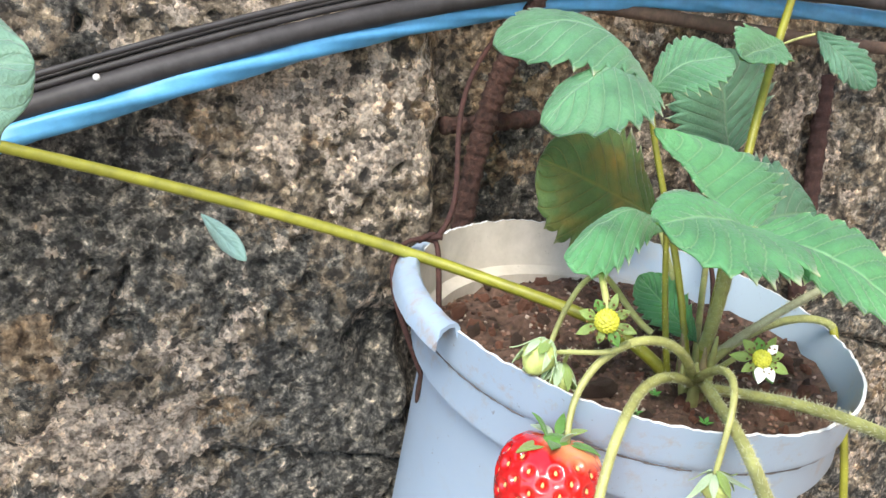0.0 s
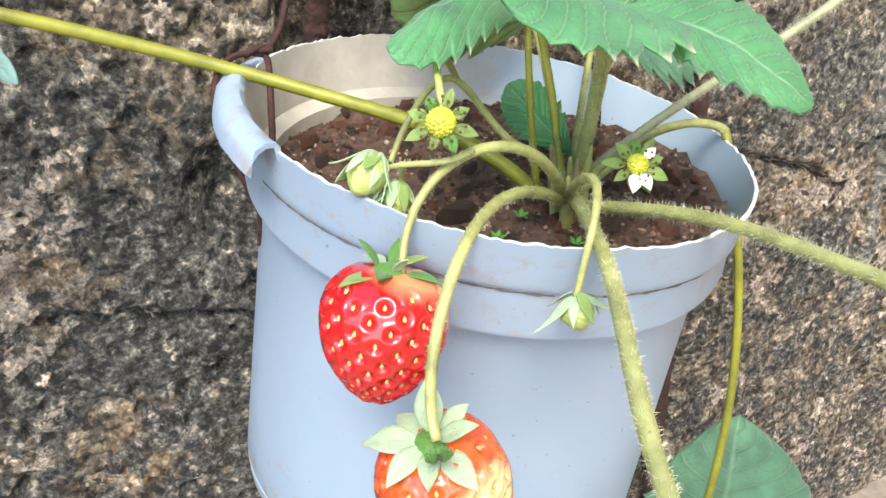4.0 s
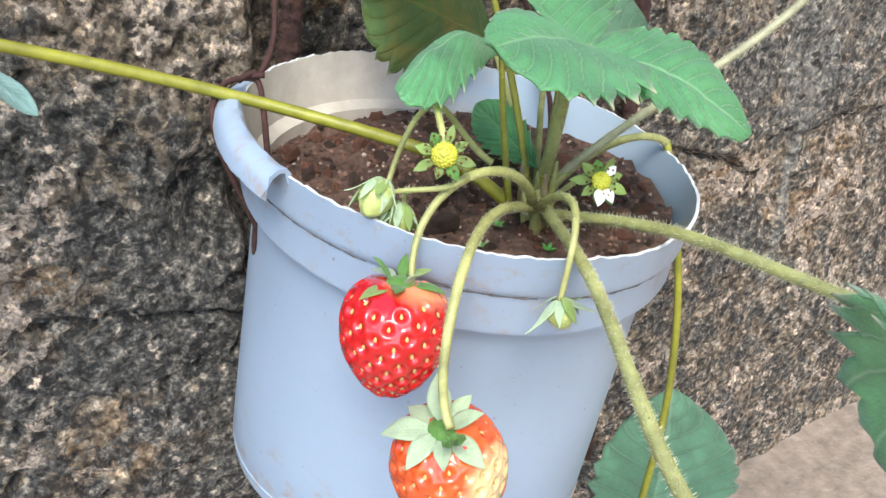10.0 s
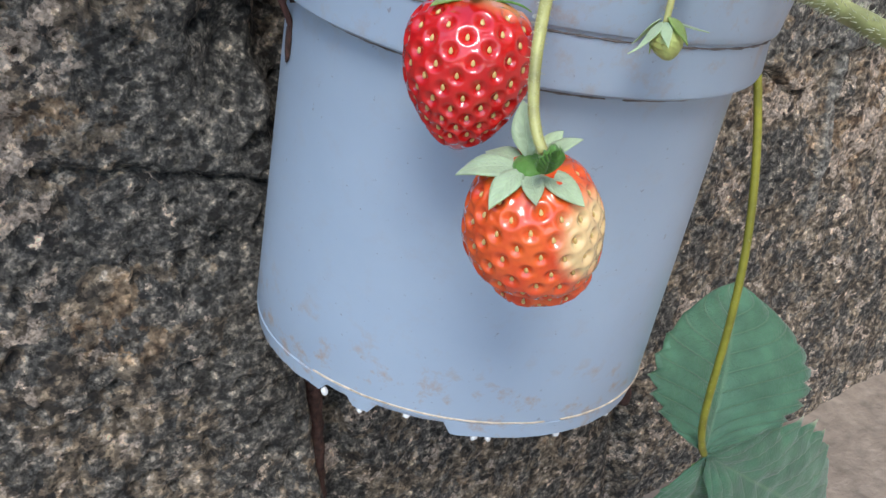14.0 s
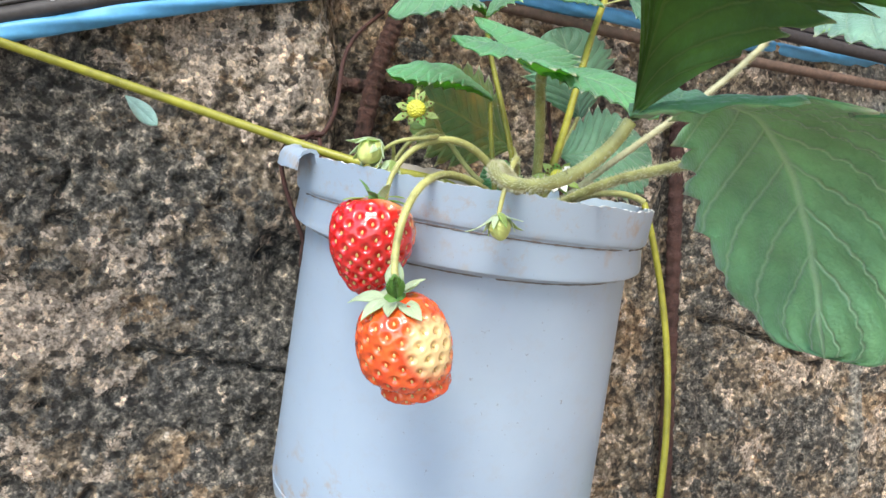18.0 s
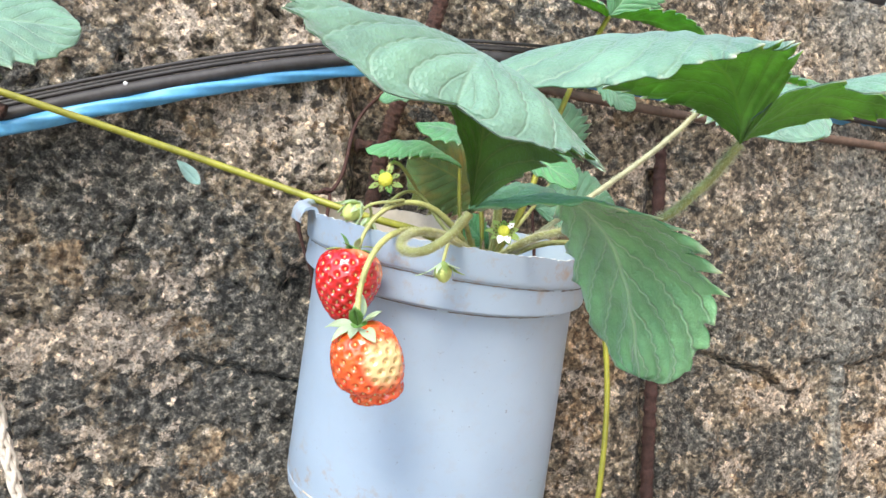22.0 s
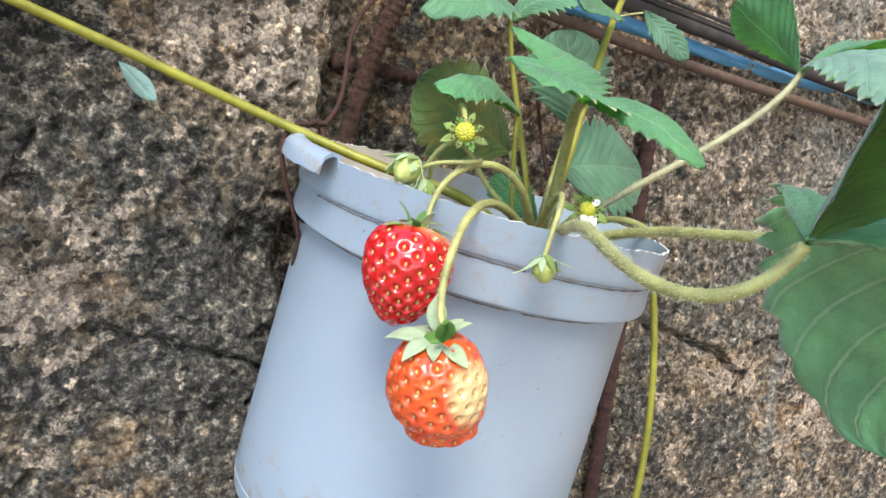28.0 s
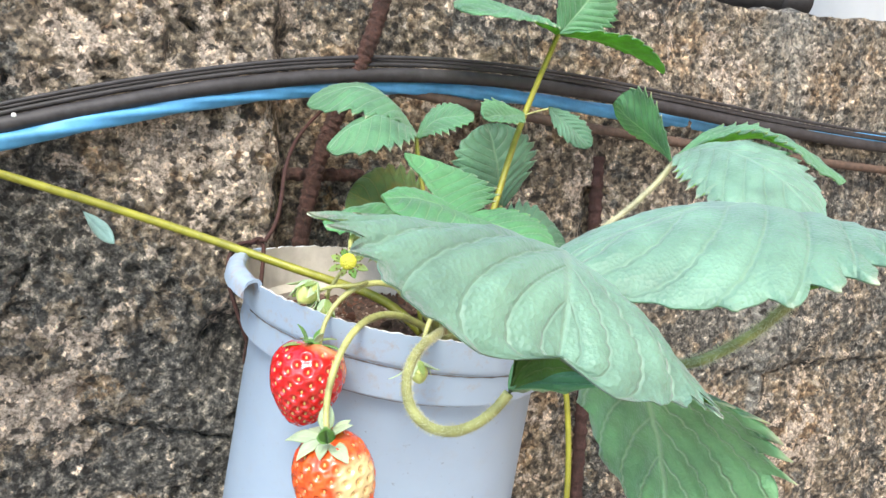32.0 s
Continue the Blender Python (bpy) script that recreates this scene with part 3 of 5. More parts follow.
# centre x, z, half sizes, and how dark, pale and rusty
STAINS = [
    (0.16, 0.105, 0.14, 0.045, -0.30, 0.035, 0.5), (0.03, 0.075, 0.035, 0.04, -0.20, 0.04, 0.3), (0.33, 0.03, 0.10, 0.05, -0.10, 0.03, 0.2),
    (-0.145, 0.078, 0.055, 0.020, 0.16, -0.05, 0.2), (0.44, -0.14, 0.06, 0.05, -0.15, 0.03, 0.7),
    (0.0, 0.052, 0.028, 0.034, -0.4, 0.06, 0.3), (-0.01, 0.105, 0.03, 0.02, -0.3, 0.05, 0.2),
    (-0.11, 0.04, 0.055, 0.022, 0.24, -0.062, 0.0), (-0.05, 0.012, 0.035, 0.014, 0.12, -0.037, 0.1), (-0.125, 0.012, 0.02, 0.016, 0.24, 0.0, 0.0),
    (-0.02, 0.065, 0.045, 0.03, -0.27, 0.037, 0.3), (-0.034, 0.076, 0.02, 0.018, -0.09, 0.125, 0.0), (-0.064, 0.066, 0.012, 0.01, -0.09, 0.0, 0.9),
    (-0.037, 0.072, 0.018, 0.014, 0.0, 0.075, 0.0), (-0.067, 0.127, 0.02, 0.015, -0.18, 0.112, 0.0), (-0.02, 0.13, 0.06, 0.035, -0.18, 0.037, 0.25),
    (-0.105, -0.056, 0.026, 0.015, -0.225, 0.213, 0.0), (-0.122, -0.041, 0.01, 0.01, -0.09, 0.163, 0.0), (-0.075, -0.027, 0.022, 0.014, 0.0, 0.112, 0.0),
    (-0.155, -0.055, 0.018, 0.014, -0.135, 0.175, 0.0), (-0.074, -0.046, 0.012, 0.01, -0.09, 0.0, 1.0), (-0.044, -0.045, 0.01, 0.009, -0.09, 0.0, 0.9),
    (-0.137, -0.004, 0.018, 0.022, -0.135, 0.0, 1.0), (-0.021, -0.045, 0.026, 0.022, 0.3, -0.125, 0.0), (-0.14, -0.082, 0.022, 0.016, 0.225, 0.0, 0.0),
    (-0.06, -0.096, 0.04, 0.013, 0.3, 0.0, 0.0), (-0.005, -0.075, 0.025, 0.05, 0.24, -0.062, 0.0), (-0.06, -0.135, 0.045, 0.022, 0.0, 0.0, 0.8),
    (0.0, -0.17, 0.025, 0.07, 0.21, -0.062, 0.2), (-0.16, -0.14, 0.04, 0.05, 0.0, 0.062, 0.5), (0.07, 0.06, 0.03, 0.08, 0.15, -0.125, 0.8),
    (0.115, 0.03, 0.05, 0.05, -0.045, 0.0, 0.5), (0.19, 0.15, 0.05, 0.04, 0.18, -0.062, 0.0), (0.19, -0.1, 0.032, 0.09, -0.35, 0.06, 1.0),
    (0.340, -0.116, 0.042, 0.015, -0.6, 0.17, 0.9), (0.274, -0.132, 0.014, 0.016, 0.3, 0.0, 0.0), (0.363, -0.16, 0.026, 0.024, 0.24, 0.0, 0.0),
    (0.313, -0.17, 0.022, 0.018, -0.09, 0.062, 0.6), (0.44, -0.165, 0.025, 0.03, -0.18, 0.075, 0.4), (0.477, -0.175, 0.006, 0.025, -0.18, 0.125, 0.0),
    (0.351, -0.036, 0.03, 0.02, 0.18, 0.0, 0.0), (0.4, 0.12, 0.15, 0.05, -0.18, 0.0, 0.7), (0.345, 0.12, 0.02, 0.02, -0.18, 0.088, 0.2),
    (0.05, -0.2, 0.04, 0.05, 0.075, 0.0, 0.6), (0.32, -0.07, 0.20, 0.12, 0.07, -0.03, 0.1),
]


def build_wall():
    step = 0.0013
    fine_x = [-0.24 + 0.0012 * i for i in range(290)] + [0.108 + 0.0019 * i for i in range(290)]
    xs = [-3.0, -2.0, -1.2, -0.8, -0.6, -0.5, -0.42, -0.37, -0.33, -0.30, -0.275, -0.255] + fine_x + [0.67, 0.69, 0.715, 0.75, 0.79, 0.85, 0.95, 1.1, 1.3, 1.6, 2.0, 2.6, 3.2, 4.0]
    zs = [-0.70, -0.62, -0.54, -0.47, -0.41, -0.37, -0.34] + [-0.32 + step * i for i in range(int((WALL_TOP + 0.32) / step))]
    back = [0.0, 0.01, 0.02, 0.04, 0.06, 0.09, 0.12, 0.16, 0.2, 0.25]
    verts, stain = [], []
    for z in zs:
        for x in xs:
            h = z if z < 0.13 else 0.13 + (z - 0.13) * (top_at(x) - 0.13) / (WALL_TOP - 0.13)
            y, st = wall_face(x, h)
            verts.append((x, y, h))
            stain.append(st)
    for b in back[1:]:
        for x in xs:
            y, st = wall_face(x, top_at(x))
            verts.append((x, y + b, top_at(x) + 0.004 * noise.fractal(Vector((x * 40, b * 40, 2)), 1.0, 2.0, 3)))
            stain.append(st)
    for x in xs:
        verts.append((x, 0.25, -0.7))
        stain.append((0, 0, 0, 0))
    w, h = len(xs), len(zs) + len(back)
    faces = [(r * w + i, r * w + i + 1, (r + 1) * w + i + 1, (r + 1) * w + i) for r in range(h - 1) for i in range(w - 1)]
    me = bpy.data.meshes.new("wall_north")
    me.from_pydata(verts, [], faces)
    me.polygons.foreach_set("use_smooth", [True] * len(me.polygons))
    att = me.attributes.new("stain", "FLOAT_COLOR", "POINT")
    att.data.foreach_set("color", [c for s in stain for c in s])
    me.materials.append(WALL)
    return tagged(new("wall_north", me), "rough weathered stone block wall with dark stains", "wall", kind="structure")


build_wall()
bm = bmesh.new()
bmesh.ops.create_grid(bm, x_segments=60, y_segments=60, size=1.0)
for v in bm.verts:
    k = abs(v.co.x) ** 3 * 80, abs(v.co.y) ** 3 * 80
    v.co = (math.copysign(k[0] + abs(v.co.x) * 2, v.co.x), math.copysign(k[1] + abs(v.co.y) * 2, v.co.y), -0.395)
    if max(abs(v.co.x), abs(v.co.y)) < 3:
        v.co.z += 0.006 * noise.fractal(Vector((v.co.x * 3, v.co.y * 3, 0)), 1.0, 2.0, 3)
tagged(mesh_object("ground", bm, GROUND), "pale dusty concrete ground below the wall", "ground", kind="structure")


# unseen plain wall beside the camera, added to bounce warm light and block sky
bm = bmesh.new()
bmesh.ops.create_cube(bm, size=1.0)
for v in bm.verts:
    v.co = (1.05 + v.co.x * 0.2, -1.75 + v.co.y * 3.5, 1.2 + v.co.z * 3.6)
tagged(mesh_object("bounce_wall", bm, BOUNCE_PLASTER, smooth=False), "unseen plain wall added to bounce warm light and block sky", "wall", kind="structure")
# ---- pot ----
POT_AXIS = Vector((0.0940, -0.1476, 1)).normalized()
POT_M = Matrix.Translation((0.0610, -0.0854, 0.0140)) @ Vector((0, 0, 1)).rotation_difference(POT_AXIS).to_matrix().to_4x4()
POT_INV = POT_M.inverted()
POT_DEEP = -0.1398


def stretch_at(h):
    """The soft pot is pulled oval by its wire: the stretch changes from rim to foot."""
    k = max(0.0, min(1.0, h / POT_DEEP))
    return -0.0601 + 0.0780 * k, 0.0334 - 0.1413 * k


def squeeze(r, a, h):
    """A point of the pot in its own space, from the radius, angle and height of the round shape."""
    ex, ey = stretch_at(h)
    x, y = r * math.cos(a), r * math.sin(a)
    tilt = max(0.0, min(1.0, (h + 0.0300) / 0.0170))
    return Vector((x * (1 + ex) + y * ey, x * ey + y * (1 - ex), h + tilt * (-0.0534 * x - 0.0794 * y)))


def pot_angle(p):
    """Angle of a world point on the round shape of the pot."""
    q = POT_INV @ Vector(p)
    ex, ey = stretch_at(q.z)
    det = (1 + ex) * (1 - ex) - ey * ey
    return math.atan2((-ey * q.x + (1 + ex) * q.y) / det, ((1 - ex) * q.x - ey * q.y) / det)


def pot_lathe(bm, profile, steps=320):
    rings = [[bm.verts.new(squeeze(r, 2 * math.pi * i / steps, h)) for i in range(steps)] for r, h in profile]
    for lo, hi in zip(rings, rings[1:]):
        for i in range(steps):
            j = (i + 1) % steps
            bm.faces.new((lo[i], lo[j], hi[j], hi[i]))
    return rings


def rough_edge(bm, verts, amount, seed):
    for v in verts:
        v.co.z += amount * noise.noise(v.co * 260 + Vector((seed, 0, 0))) + amount * 0.6 * noise.noise(v.co * 60 + Vector((0, seed, 0)))


pot = new("hanging_pot")
pot.matrix_world = POT_M
tagged(pot, "pale grey-blue plastic pot with torn rim hung on wire", "plant pot")
bm = bmesh.new()
outer = [(0.0643, -0.1413), (0.0646, -0.1400), (0.0655, -0.1180), (0.0677, -0.0680), (0.0697, -0.0275), (0.0704, -0.0258), (0.0738, -0.0249), (0.0750, -0.0243), (0.0754, -0.0232), (0.0751, -0.0150), (0.0755, -0.0142), (0.0763, -0.0138), (0.0767, -0.0131), (0.0769, -0.0118), (0.0787, 0.0)]
inner = [(0.0777, 0.0), (0.0752, -0.0110), (0.0736, -0.0160), (0.0728, -0.0205), (0.0688, -0.0240), (0.0640, -0.1180)]
rings = pot_lathe(bm, outer + inner)
cut = len(outer) - 1
rough_edge(bm, rings[cut] + rings[cut + 1], 0.0006, 3)
for v, w in zip(rings[cut], rings[cut + 1]):
    chip = 0.0004 * noise.noise(v.co * 900) + 0.0004 * noise.noise(v.co * 1700)
    v.co.z, w.co.z = v.co.z + chip, w.co.z + chip
bm.faces.new(rings[-1])
bm.faces.ensure_lookup_table()
for k, f in enumerate(bm.faces):
    f.material_index = 0 if k < 320 * cut else 2 if k < 320 * (cut + 1) else 1
body = part("body", bm, POT, pot, "", 28)
body.data.materials.append(POT_INSIDE)
body.data.materials.append(POT_EDGE)
# base skirt below the seam, with broken gaps
bm = bmesh.new()
steps = 160
SKIRT_CUTS = ((200, 209, 0.0035), (214, 236, 0.0042), (301, 306, 0.0030), (20, 50, 0.004), (120, 130, 0.004))
ring_sets = []
for r, h in ((0.0645, -0.1419), (0.0636, -0.1480), (0.0618, -0.1480), (0.0624, -0.1409)):
    ring = []
    for i in range(steps):
        deg = 360 * i / steps
        up = max([c for lo, hi, c in SKIRT_CUTS if lo < deg < hi] + [0.0]) if h < -0.145 else 0.0
        p = squeeze(r, radians(deg), h)
        p.z += up + (0.0005 * noise.noise(Vector((i * 0.4, r, 0))) if h < -0.145 else 0)
        ring.append(bm.verts.new(p))
    ring_sets.append(ring)
for a, b in zip(ring_sets, ring_sets[1:] + ring_sets[:1]):
    for i in range(steps):
        j = (i + 1) % steps
        bm.faces.new((a[i], a[j], b[j], b[i]))
part("base_skirt", bm, POT, pot, "", 28)
# thin bright seam where the base was welded on, worn open in places
bm = bmesh.new()
for lo, hi in ((196, 262), (266, 322), (328, 352)):
    tube(bm, [squeeze(0.0646, radians(d), -0.1409 + 0.0002 * noise.noise(Vector((d * 0.2, 0, 0)))) for d in range(lo, hi)], 0.00032, 6, 0.3)
part("seam", bm, POT_SEAM, pot, "worn brownish seam round the base")
# thin dark lines along the creases under the two rim bands
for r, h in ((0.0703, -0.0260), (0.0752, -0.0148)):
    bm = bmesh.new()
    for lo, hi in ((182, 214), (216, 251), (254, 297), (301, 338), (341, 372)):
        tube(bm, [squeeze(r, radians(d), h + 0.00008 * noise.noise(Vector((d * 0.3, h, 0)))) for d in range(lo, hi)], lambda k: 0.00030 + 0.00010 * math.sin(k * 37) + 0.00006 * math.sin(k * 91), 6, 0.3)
    part("crease_line", bm, CREASE, pot, "thin dark line in the crease under the rim band")
for k, ang in enumerate((199, 211, 224, 243, 247, 268, 290, 318, 340, 20, 90, 150)):
    bm = bmesh.new()
    bmesh.ops.create_icosphere(bm, subdivisions=2, radius=0.0012)
    for v in bm.verts:
        v.co *= 1 + 0.45 * noise.noise(v.co * 900 + Vector((k, 0, 0)))
        v.co.z *= 1.5
    foot = part("foot", bm, POT_EDGE, pot, "small broken plastic stub")
    foot.location = squeeze(0.0622, radians(ang), -0.1488 + (0.0042 if 214 < ang < 236 else 0.0))
# surviving piece of the rolled lip: a thin flange bent outwards and down, torn off at one end
A0, A1 = math.degrees(pot_angle((0.006, -0.030, 0.03))) % 360, math.degrees(pot_angle((-0.0153, -0.1057, 0.018))) % 360
if A1 < A0:
    A1 += 360
bm = bmesh.new()
rows = []
LIP = [(-0.0010, -0.0030), (-0.0007, 0.0006), (0.0008, 0.0020), (0.0036, 0.0021), (0.0066, 0.0006), (0.0080, -0.0016), (0.0086, -0.0058), (0.0080, -0.0058), (0.0073, -0.0018), (0.0060, -0.0002), (0.0034, 0.0011), (0.0012, 0.0008), (0.0002, -0.0030)]
for i in range(57):
    t = i / 56
    grow = min(1.0, 0.35 + 2.2 * t)
    row = []
    for k, (dr, dz) in enumerate(LIP):
        deg = A0 + (A1 - A0) * t + (1.5 * noise.noise(Vector((k * 0.9, 7, 0))) if i == 56 else 0.0)
        p = squeeze(0.0784 + dr * grow, radians(deg), 0.0)
        p.z += dz * grow + 0.0007 * noise.noise(Vector((i * 0.22, k, 0))) + 0.0006 * noise.noise(Vector((i * 0.6, 3, 0))) * (dr > 0.004)
        row.append(bm.verts.new(p))
    rows.append(row)
for a, b in zip(rows, rows[1:]):
    for k in range(len(LIP)):
        bm.faces.new((a[k], a[(k + 1) % len(LIP)], b[(k + 1) % len(LIP)], b[k]))
bm.faces.new(rows[0][::-1])
bm.faces.new(rows[-1])
bmesh.ops.recalc_face_normals(bm, faces=bm.faces)
part("rolled_lip", bm, POT, pot, "curled remnant of the pot's rim", 40)
# rust-stained hole for the wire
bm = bmesh.new()
bmesh.ops.create_icosphere(bm, subdivisions=2, radius=0.003)
for v in bm.verts:
    v.co.x *= 0.3
    v.co.z *= 2.2 * (1 + 0.3 * noise.noise(v.co * 700))
    v.co.y *= 0.8
hole = part("wire_hole", bm, RUST, pot, "rust-stained hole")
HOLE = (-0.0079, -0.0632, -0.0165)
hole_angle, hole_height = pot_angle(HOLE), (POT_INV @ Vector(HOLE)).z
hole.location, hole.rotation_euler = squeeze(0.0696, hole_angle, hole_height), (0, 0, hole_angle)

# ---- soil ----
def soil_height(p):
    return -0.0205 + 0.055 * p.x - 0.124 * p.y + 0.0035 * noise.fractal(p * 45, 1.0, 2.0, 3) + 0.0022 * noise.fractal(p * 190, 0.8, 2.0, 3)


bm = bmesh.new()
rings = []
for i in range(41):
    r = 0.0718 * i / 40
    rings.append([bm.verts.new((*squeeze(r, 2 * math.pi * k / 96, -0.024).xy, 0)) for k in range(96)] if i else [bm.verts.new((0, 0, 0))])
for k in range(96):
    bm.faces.new((rings[0][0], rings[1][k], rings[1][(k + 1) % 96]))
for a, b in zip(rings[1:], rings[2:]):
    for k in range(96):
        bm.faces.new((a[k], b[k], b[(k + 1) % 96], a[(k + 1) % 96]))
for v in bm.verts:
    p = v.co * 1.0
    v.co.z = soil_height(p)
soil = mesh_object("potting_soil", bm, SOIL)
soil.matrix_world = POT_M
tagged(soil, "dark reddish-brown crumbly potting soil filling the pot", "soil", kind="stuff")
rnd = random.Random(4)
clod_meshes = []
for k in range(5):
    bm = bmesh.new()
    bmesh.ops.create_icosphere(bm, subdivisions=2, radius=1.0)
    for v in bm.verts:
        v.co *= 1 + 0.45 * noise.noise(v.co * 1.6 + Vector((k * 7, 0, 0))) + 0.15 * noise.noise(v.co * 5 + Vector((k, 0, 0)))
        v.co.z *= 0.6
    me = bpy.data.meshes.new("clod")
    bm.to_mesh(me)
    bm.free()
    me.materials.append(CLOD if k < 3 else SOIL)
    clod_meshes.append(me)
for k in range(290):
    a, r = rnd.uniform(0, 6.283), 0.067 * math.sqrt(rnd.random())
    ob = new("clod", clod_meshes[rnd.randrange(5)])
    ob.parent = soil
    s = rnd.choice((0.0008, 0.001, 0.0013, 0.0018, 0.0026)) * rnd.uniform(0.8, 1.3)
    if k < 26:
        s *= 2.4
    x, y = squeeze(r, a, -0.024).xy
    p = Vector((x, y, 0))
    z = soil_height(p)
    ob.location, ob.rotation_euler, ob.scale = (x, y, z), (rnd.uniform(0, 6), rnd.uniform(0, 6), rnd.uniform(0, 6)), (s, s * rnd.uniform(0.7, 1.2), s)
# loose crumbs
verts, faces = [], []
cb = bmesh.new()
bmesh.ops.create_icosphere(cb, subdivisions=1, radius=1.0)
cb.verts.ensure_lookup_table()
for k in range(1500):
    a, r = rnd.uniform(0, 6.283), 0.069 * math.sqrt(rnd.random())
    q = Vector((*squeeze(r, a, -0.024).xy, 0))
    z = soil_height(q)
    size = rnd.uniform(0.0004, 0.0012)
    n0 = len(verts)
    verts += [tuple(Vector((q.x, q.y, z)) + v.co * size * rnd.uniform(0.6, 1.2)) for v in cb.verts]
    faces += [tuple(n0 + v.index for v in f.verts) for f in cb.faces]
cb.free()
me = bpy.data.meshes.new("crumbs")
me.from_pydata(verts, [], faces)
me.materials.append(CRUMB)
crumbs = new("crumbs", me)
crumbs.parent = soil
crumbs["kind"] = "stuff"
# tiny seedlings in the soil
for k, (x, y) in enumerate(((0.033, -0.107), (0.050, -0.119), (0.041, -0.123), (0.057, -0.136))):
    bm = bmesh.new()
    for j in range(5):
        a = j * 1.3 + k
        q = POT_INV @ Vector((x, y, 0))
        base = Vector((q.x, q.y, soil_height(Vector((q.x, q.y, 0))) + 0.0006))
        out = Vector((math.cos(a), math.sin(a), 0.5))
        side = Vector((-math.sin(a), math.cos(a), 0)) * 0.0007
        v = [bm.verts.new(base), bm.verts.new(base + out * 0.0013 + side), bm.verts.new(base + out * 0.0026), bm.verts.new(base + out * 0.0013 - side)]
        bm.faces.new(v)
    ob = mesh_object("seedling", bm, MOSS)
    ob.matrix_world = POT_M
    tagged(ob, "tiny bright green seedling sprouting from the soil", "seedling", "seedlings in the soil")
# ---- lines of stems, cables and wires ----
RUNNER_PATH = [(-0.1656, -0.0287, 0.0825), (-0.0939, -0.0326, 0.0598), (-0.0319, -0.0376, 0.0394), (0.0132, -0.0464, 0.0244), (0.0317, -0.0643, 0.0090), (0.0379, -0.0913, 0.0179)]
BERRY_ONE_PATH = [(0.0527, -0.1316, 0.0125), (0.0407, -0.1422, 0.0271), (0.0299, -0.1447, 0.0353), (0.0165, -0.1414, 0.0328), (0.0042, -0.1418, 0.0232), (-0.0003, -0.1517, 0.0089)]
BERRY_TWO_PATH = [(0.0495, -0.1338, 0.0107), (0.0303, -0.1370, 0.0197), (0.0166, -0.1525, 0.0232), (0.0038, -0.1661, 0.0186), (-0.0025, -0.1693, 0.0064), (-0.0045, -0.1681, -0.0092), (-0.0058, -0.1777, -0.0149)]
SMALL_BUD_PATH = [(0.0478, -0.1437, 0.0192), (0.0470, -0.1566, 0.0267), (0.0410, -0.1665, 0.0267), (0.0335, -0.1706, 0.0181), (0.0311, -0.1705, 0.0036)]
FAN_PATH = [(0.0763, -0.1052, -0.0042), (0.0807, -0.1123, 0.0300), (0.0722, -0.1185, 0.0508), (0.0671, -0.1327, 0.0521)]
UPPER_PATH = [(0.0826, -0.0930, 0.0131), (0.0811, -0.0842, 0.0345), (0.0709, -0.0795, 0.0560), (0.0671, -0.0818, 0.0814)]
SINGLE_PATH = [(0.0576, -0.1107, 0.0125), (0.0582, -0.1078, 0.0235), (0.0583, -0.1073, 0.0344), (0.0567, -0.1082, 0.0450)]
FLOWER_PATH = [(0.0540, -0.1091, 0.0133), (0.0442, -0.1006, 0.0205), (0.0438, -0.0999, 0.0332), (0.0396, -0.1015, 0.0405), (0.0268, -0.1057, 0.0350), (0.0134, -0.1164, 0.0191)]
BUD_PATH = [(0.0208, -0.1442, 0.0301), (0.0127, -0.1477, 0.0286), (0.0070, -0.1425, 0.0299), (0.0054, -0.1333, 0.0253)]
SIDE_PATH = [(0.0804, -0.1052, -0.0024), (0.1056, -0.1127, 0.0201), (0.1281, -0.1315, 0.0385), (0.1477, -0.1470, 0.0558), (0.1650, -0.1478, 0.0787)]
RIGHT_PATH = [(0.0801, -0.1118, -0.0047), (0.0724, -0.1569, 0.0160), (0.0630, -0.2091, 0.0210), (0.0634, -0.2546, 0.0263), (0.0654, -0.2814, 0.0229), (0.0673, -0.2913, 0.0282), (0.0846, -0.2968, 0.0519)]
FRONT_PATH = [(0.0648, -0.1192, 0.0019), (0.0420, -0.1652, 0.0095), (0.0205, -0.2037, 0.0257), (-0.0055, -0.2311, 0.0275), (-0.0211, -0.2546, 0.0148), (-0.0079, -0.2760, 0.0073), (0.0068, -0.2778, 0.0299)]
HANGING_PATH = [(0.1315, -0.1113, 0.0029), (0.1365, -0.1179, -0.0341), (0.1354, -0.1260, -0.0712), (0.1321, -0.1323, -0.1055), (0.1198, -0.1315, -0.1381), (0.1038, -0.1309, -0.1729)]
TALL_PATH = [(0.1009, -0.0859, 0.0126), (0.1186, -0.0669, 0.0447), (0.1294, -0.0558, 0.0799), (0.1515, -0.0491, 0.1107), (0.1770, -0.0303, 0.1376)]
BLUE_PATH = [(-0.1962, -0.0237, 0.0547), (-0.0786, -0.0152, 0.0768), (0.0125, -0.0061, 0.1168), (0.0874, 0.0054, 0.1374), (0.1662, 0.0174, 0.1115), (0.2652, 0.0260, 0.0851), (0.3857, 0.0276, 0.0810), (0.5170, 0.0217, 0.0850)]
BLACK_PATH = [(-0.1967, -0.0187, 0.0605), (-0.0953, -0.0159, 0.0849), (-0.0034, -0.0104, 0.1165), (0.0813, -0.0010, 0.1361), (0.1690, 0.0080, 0.1253), (0.2663, 0.0114, 0.1049), (0.3723, 0.0084, 0.0879), (0.4823, 0.0017, 0.0739)]
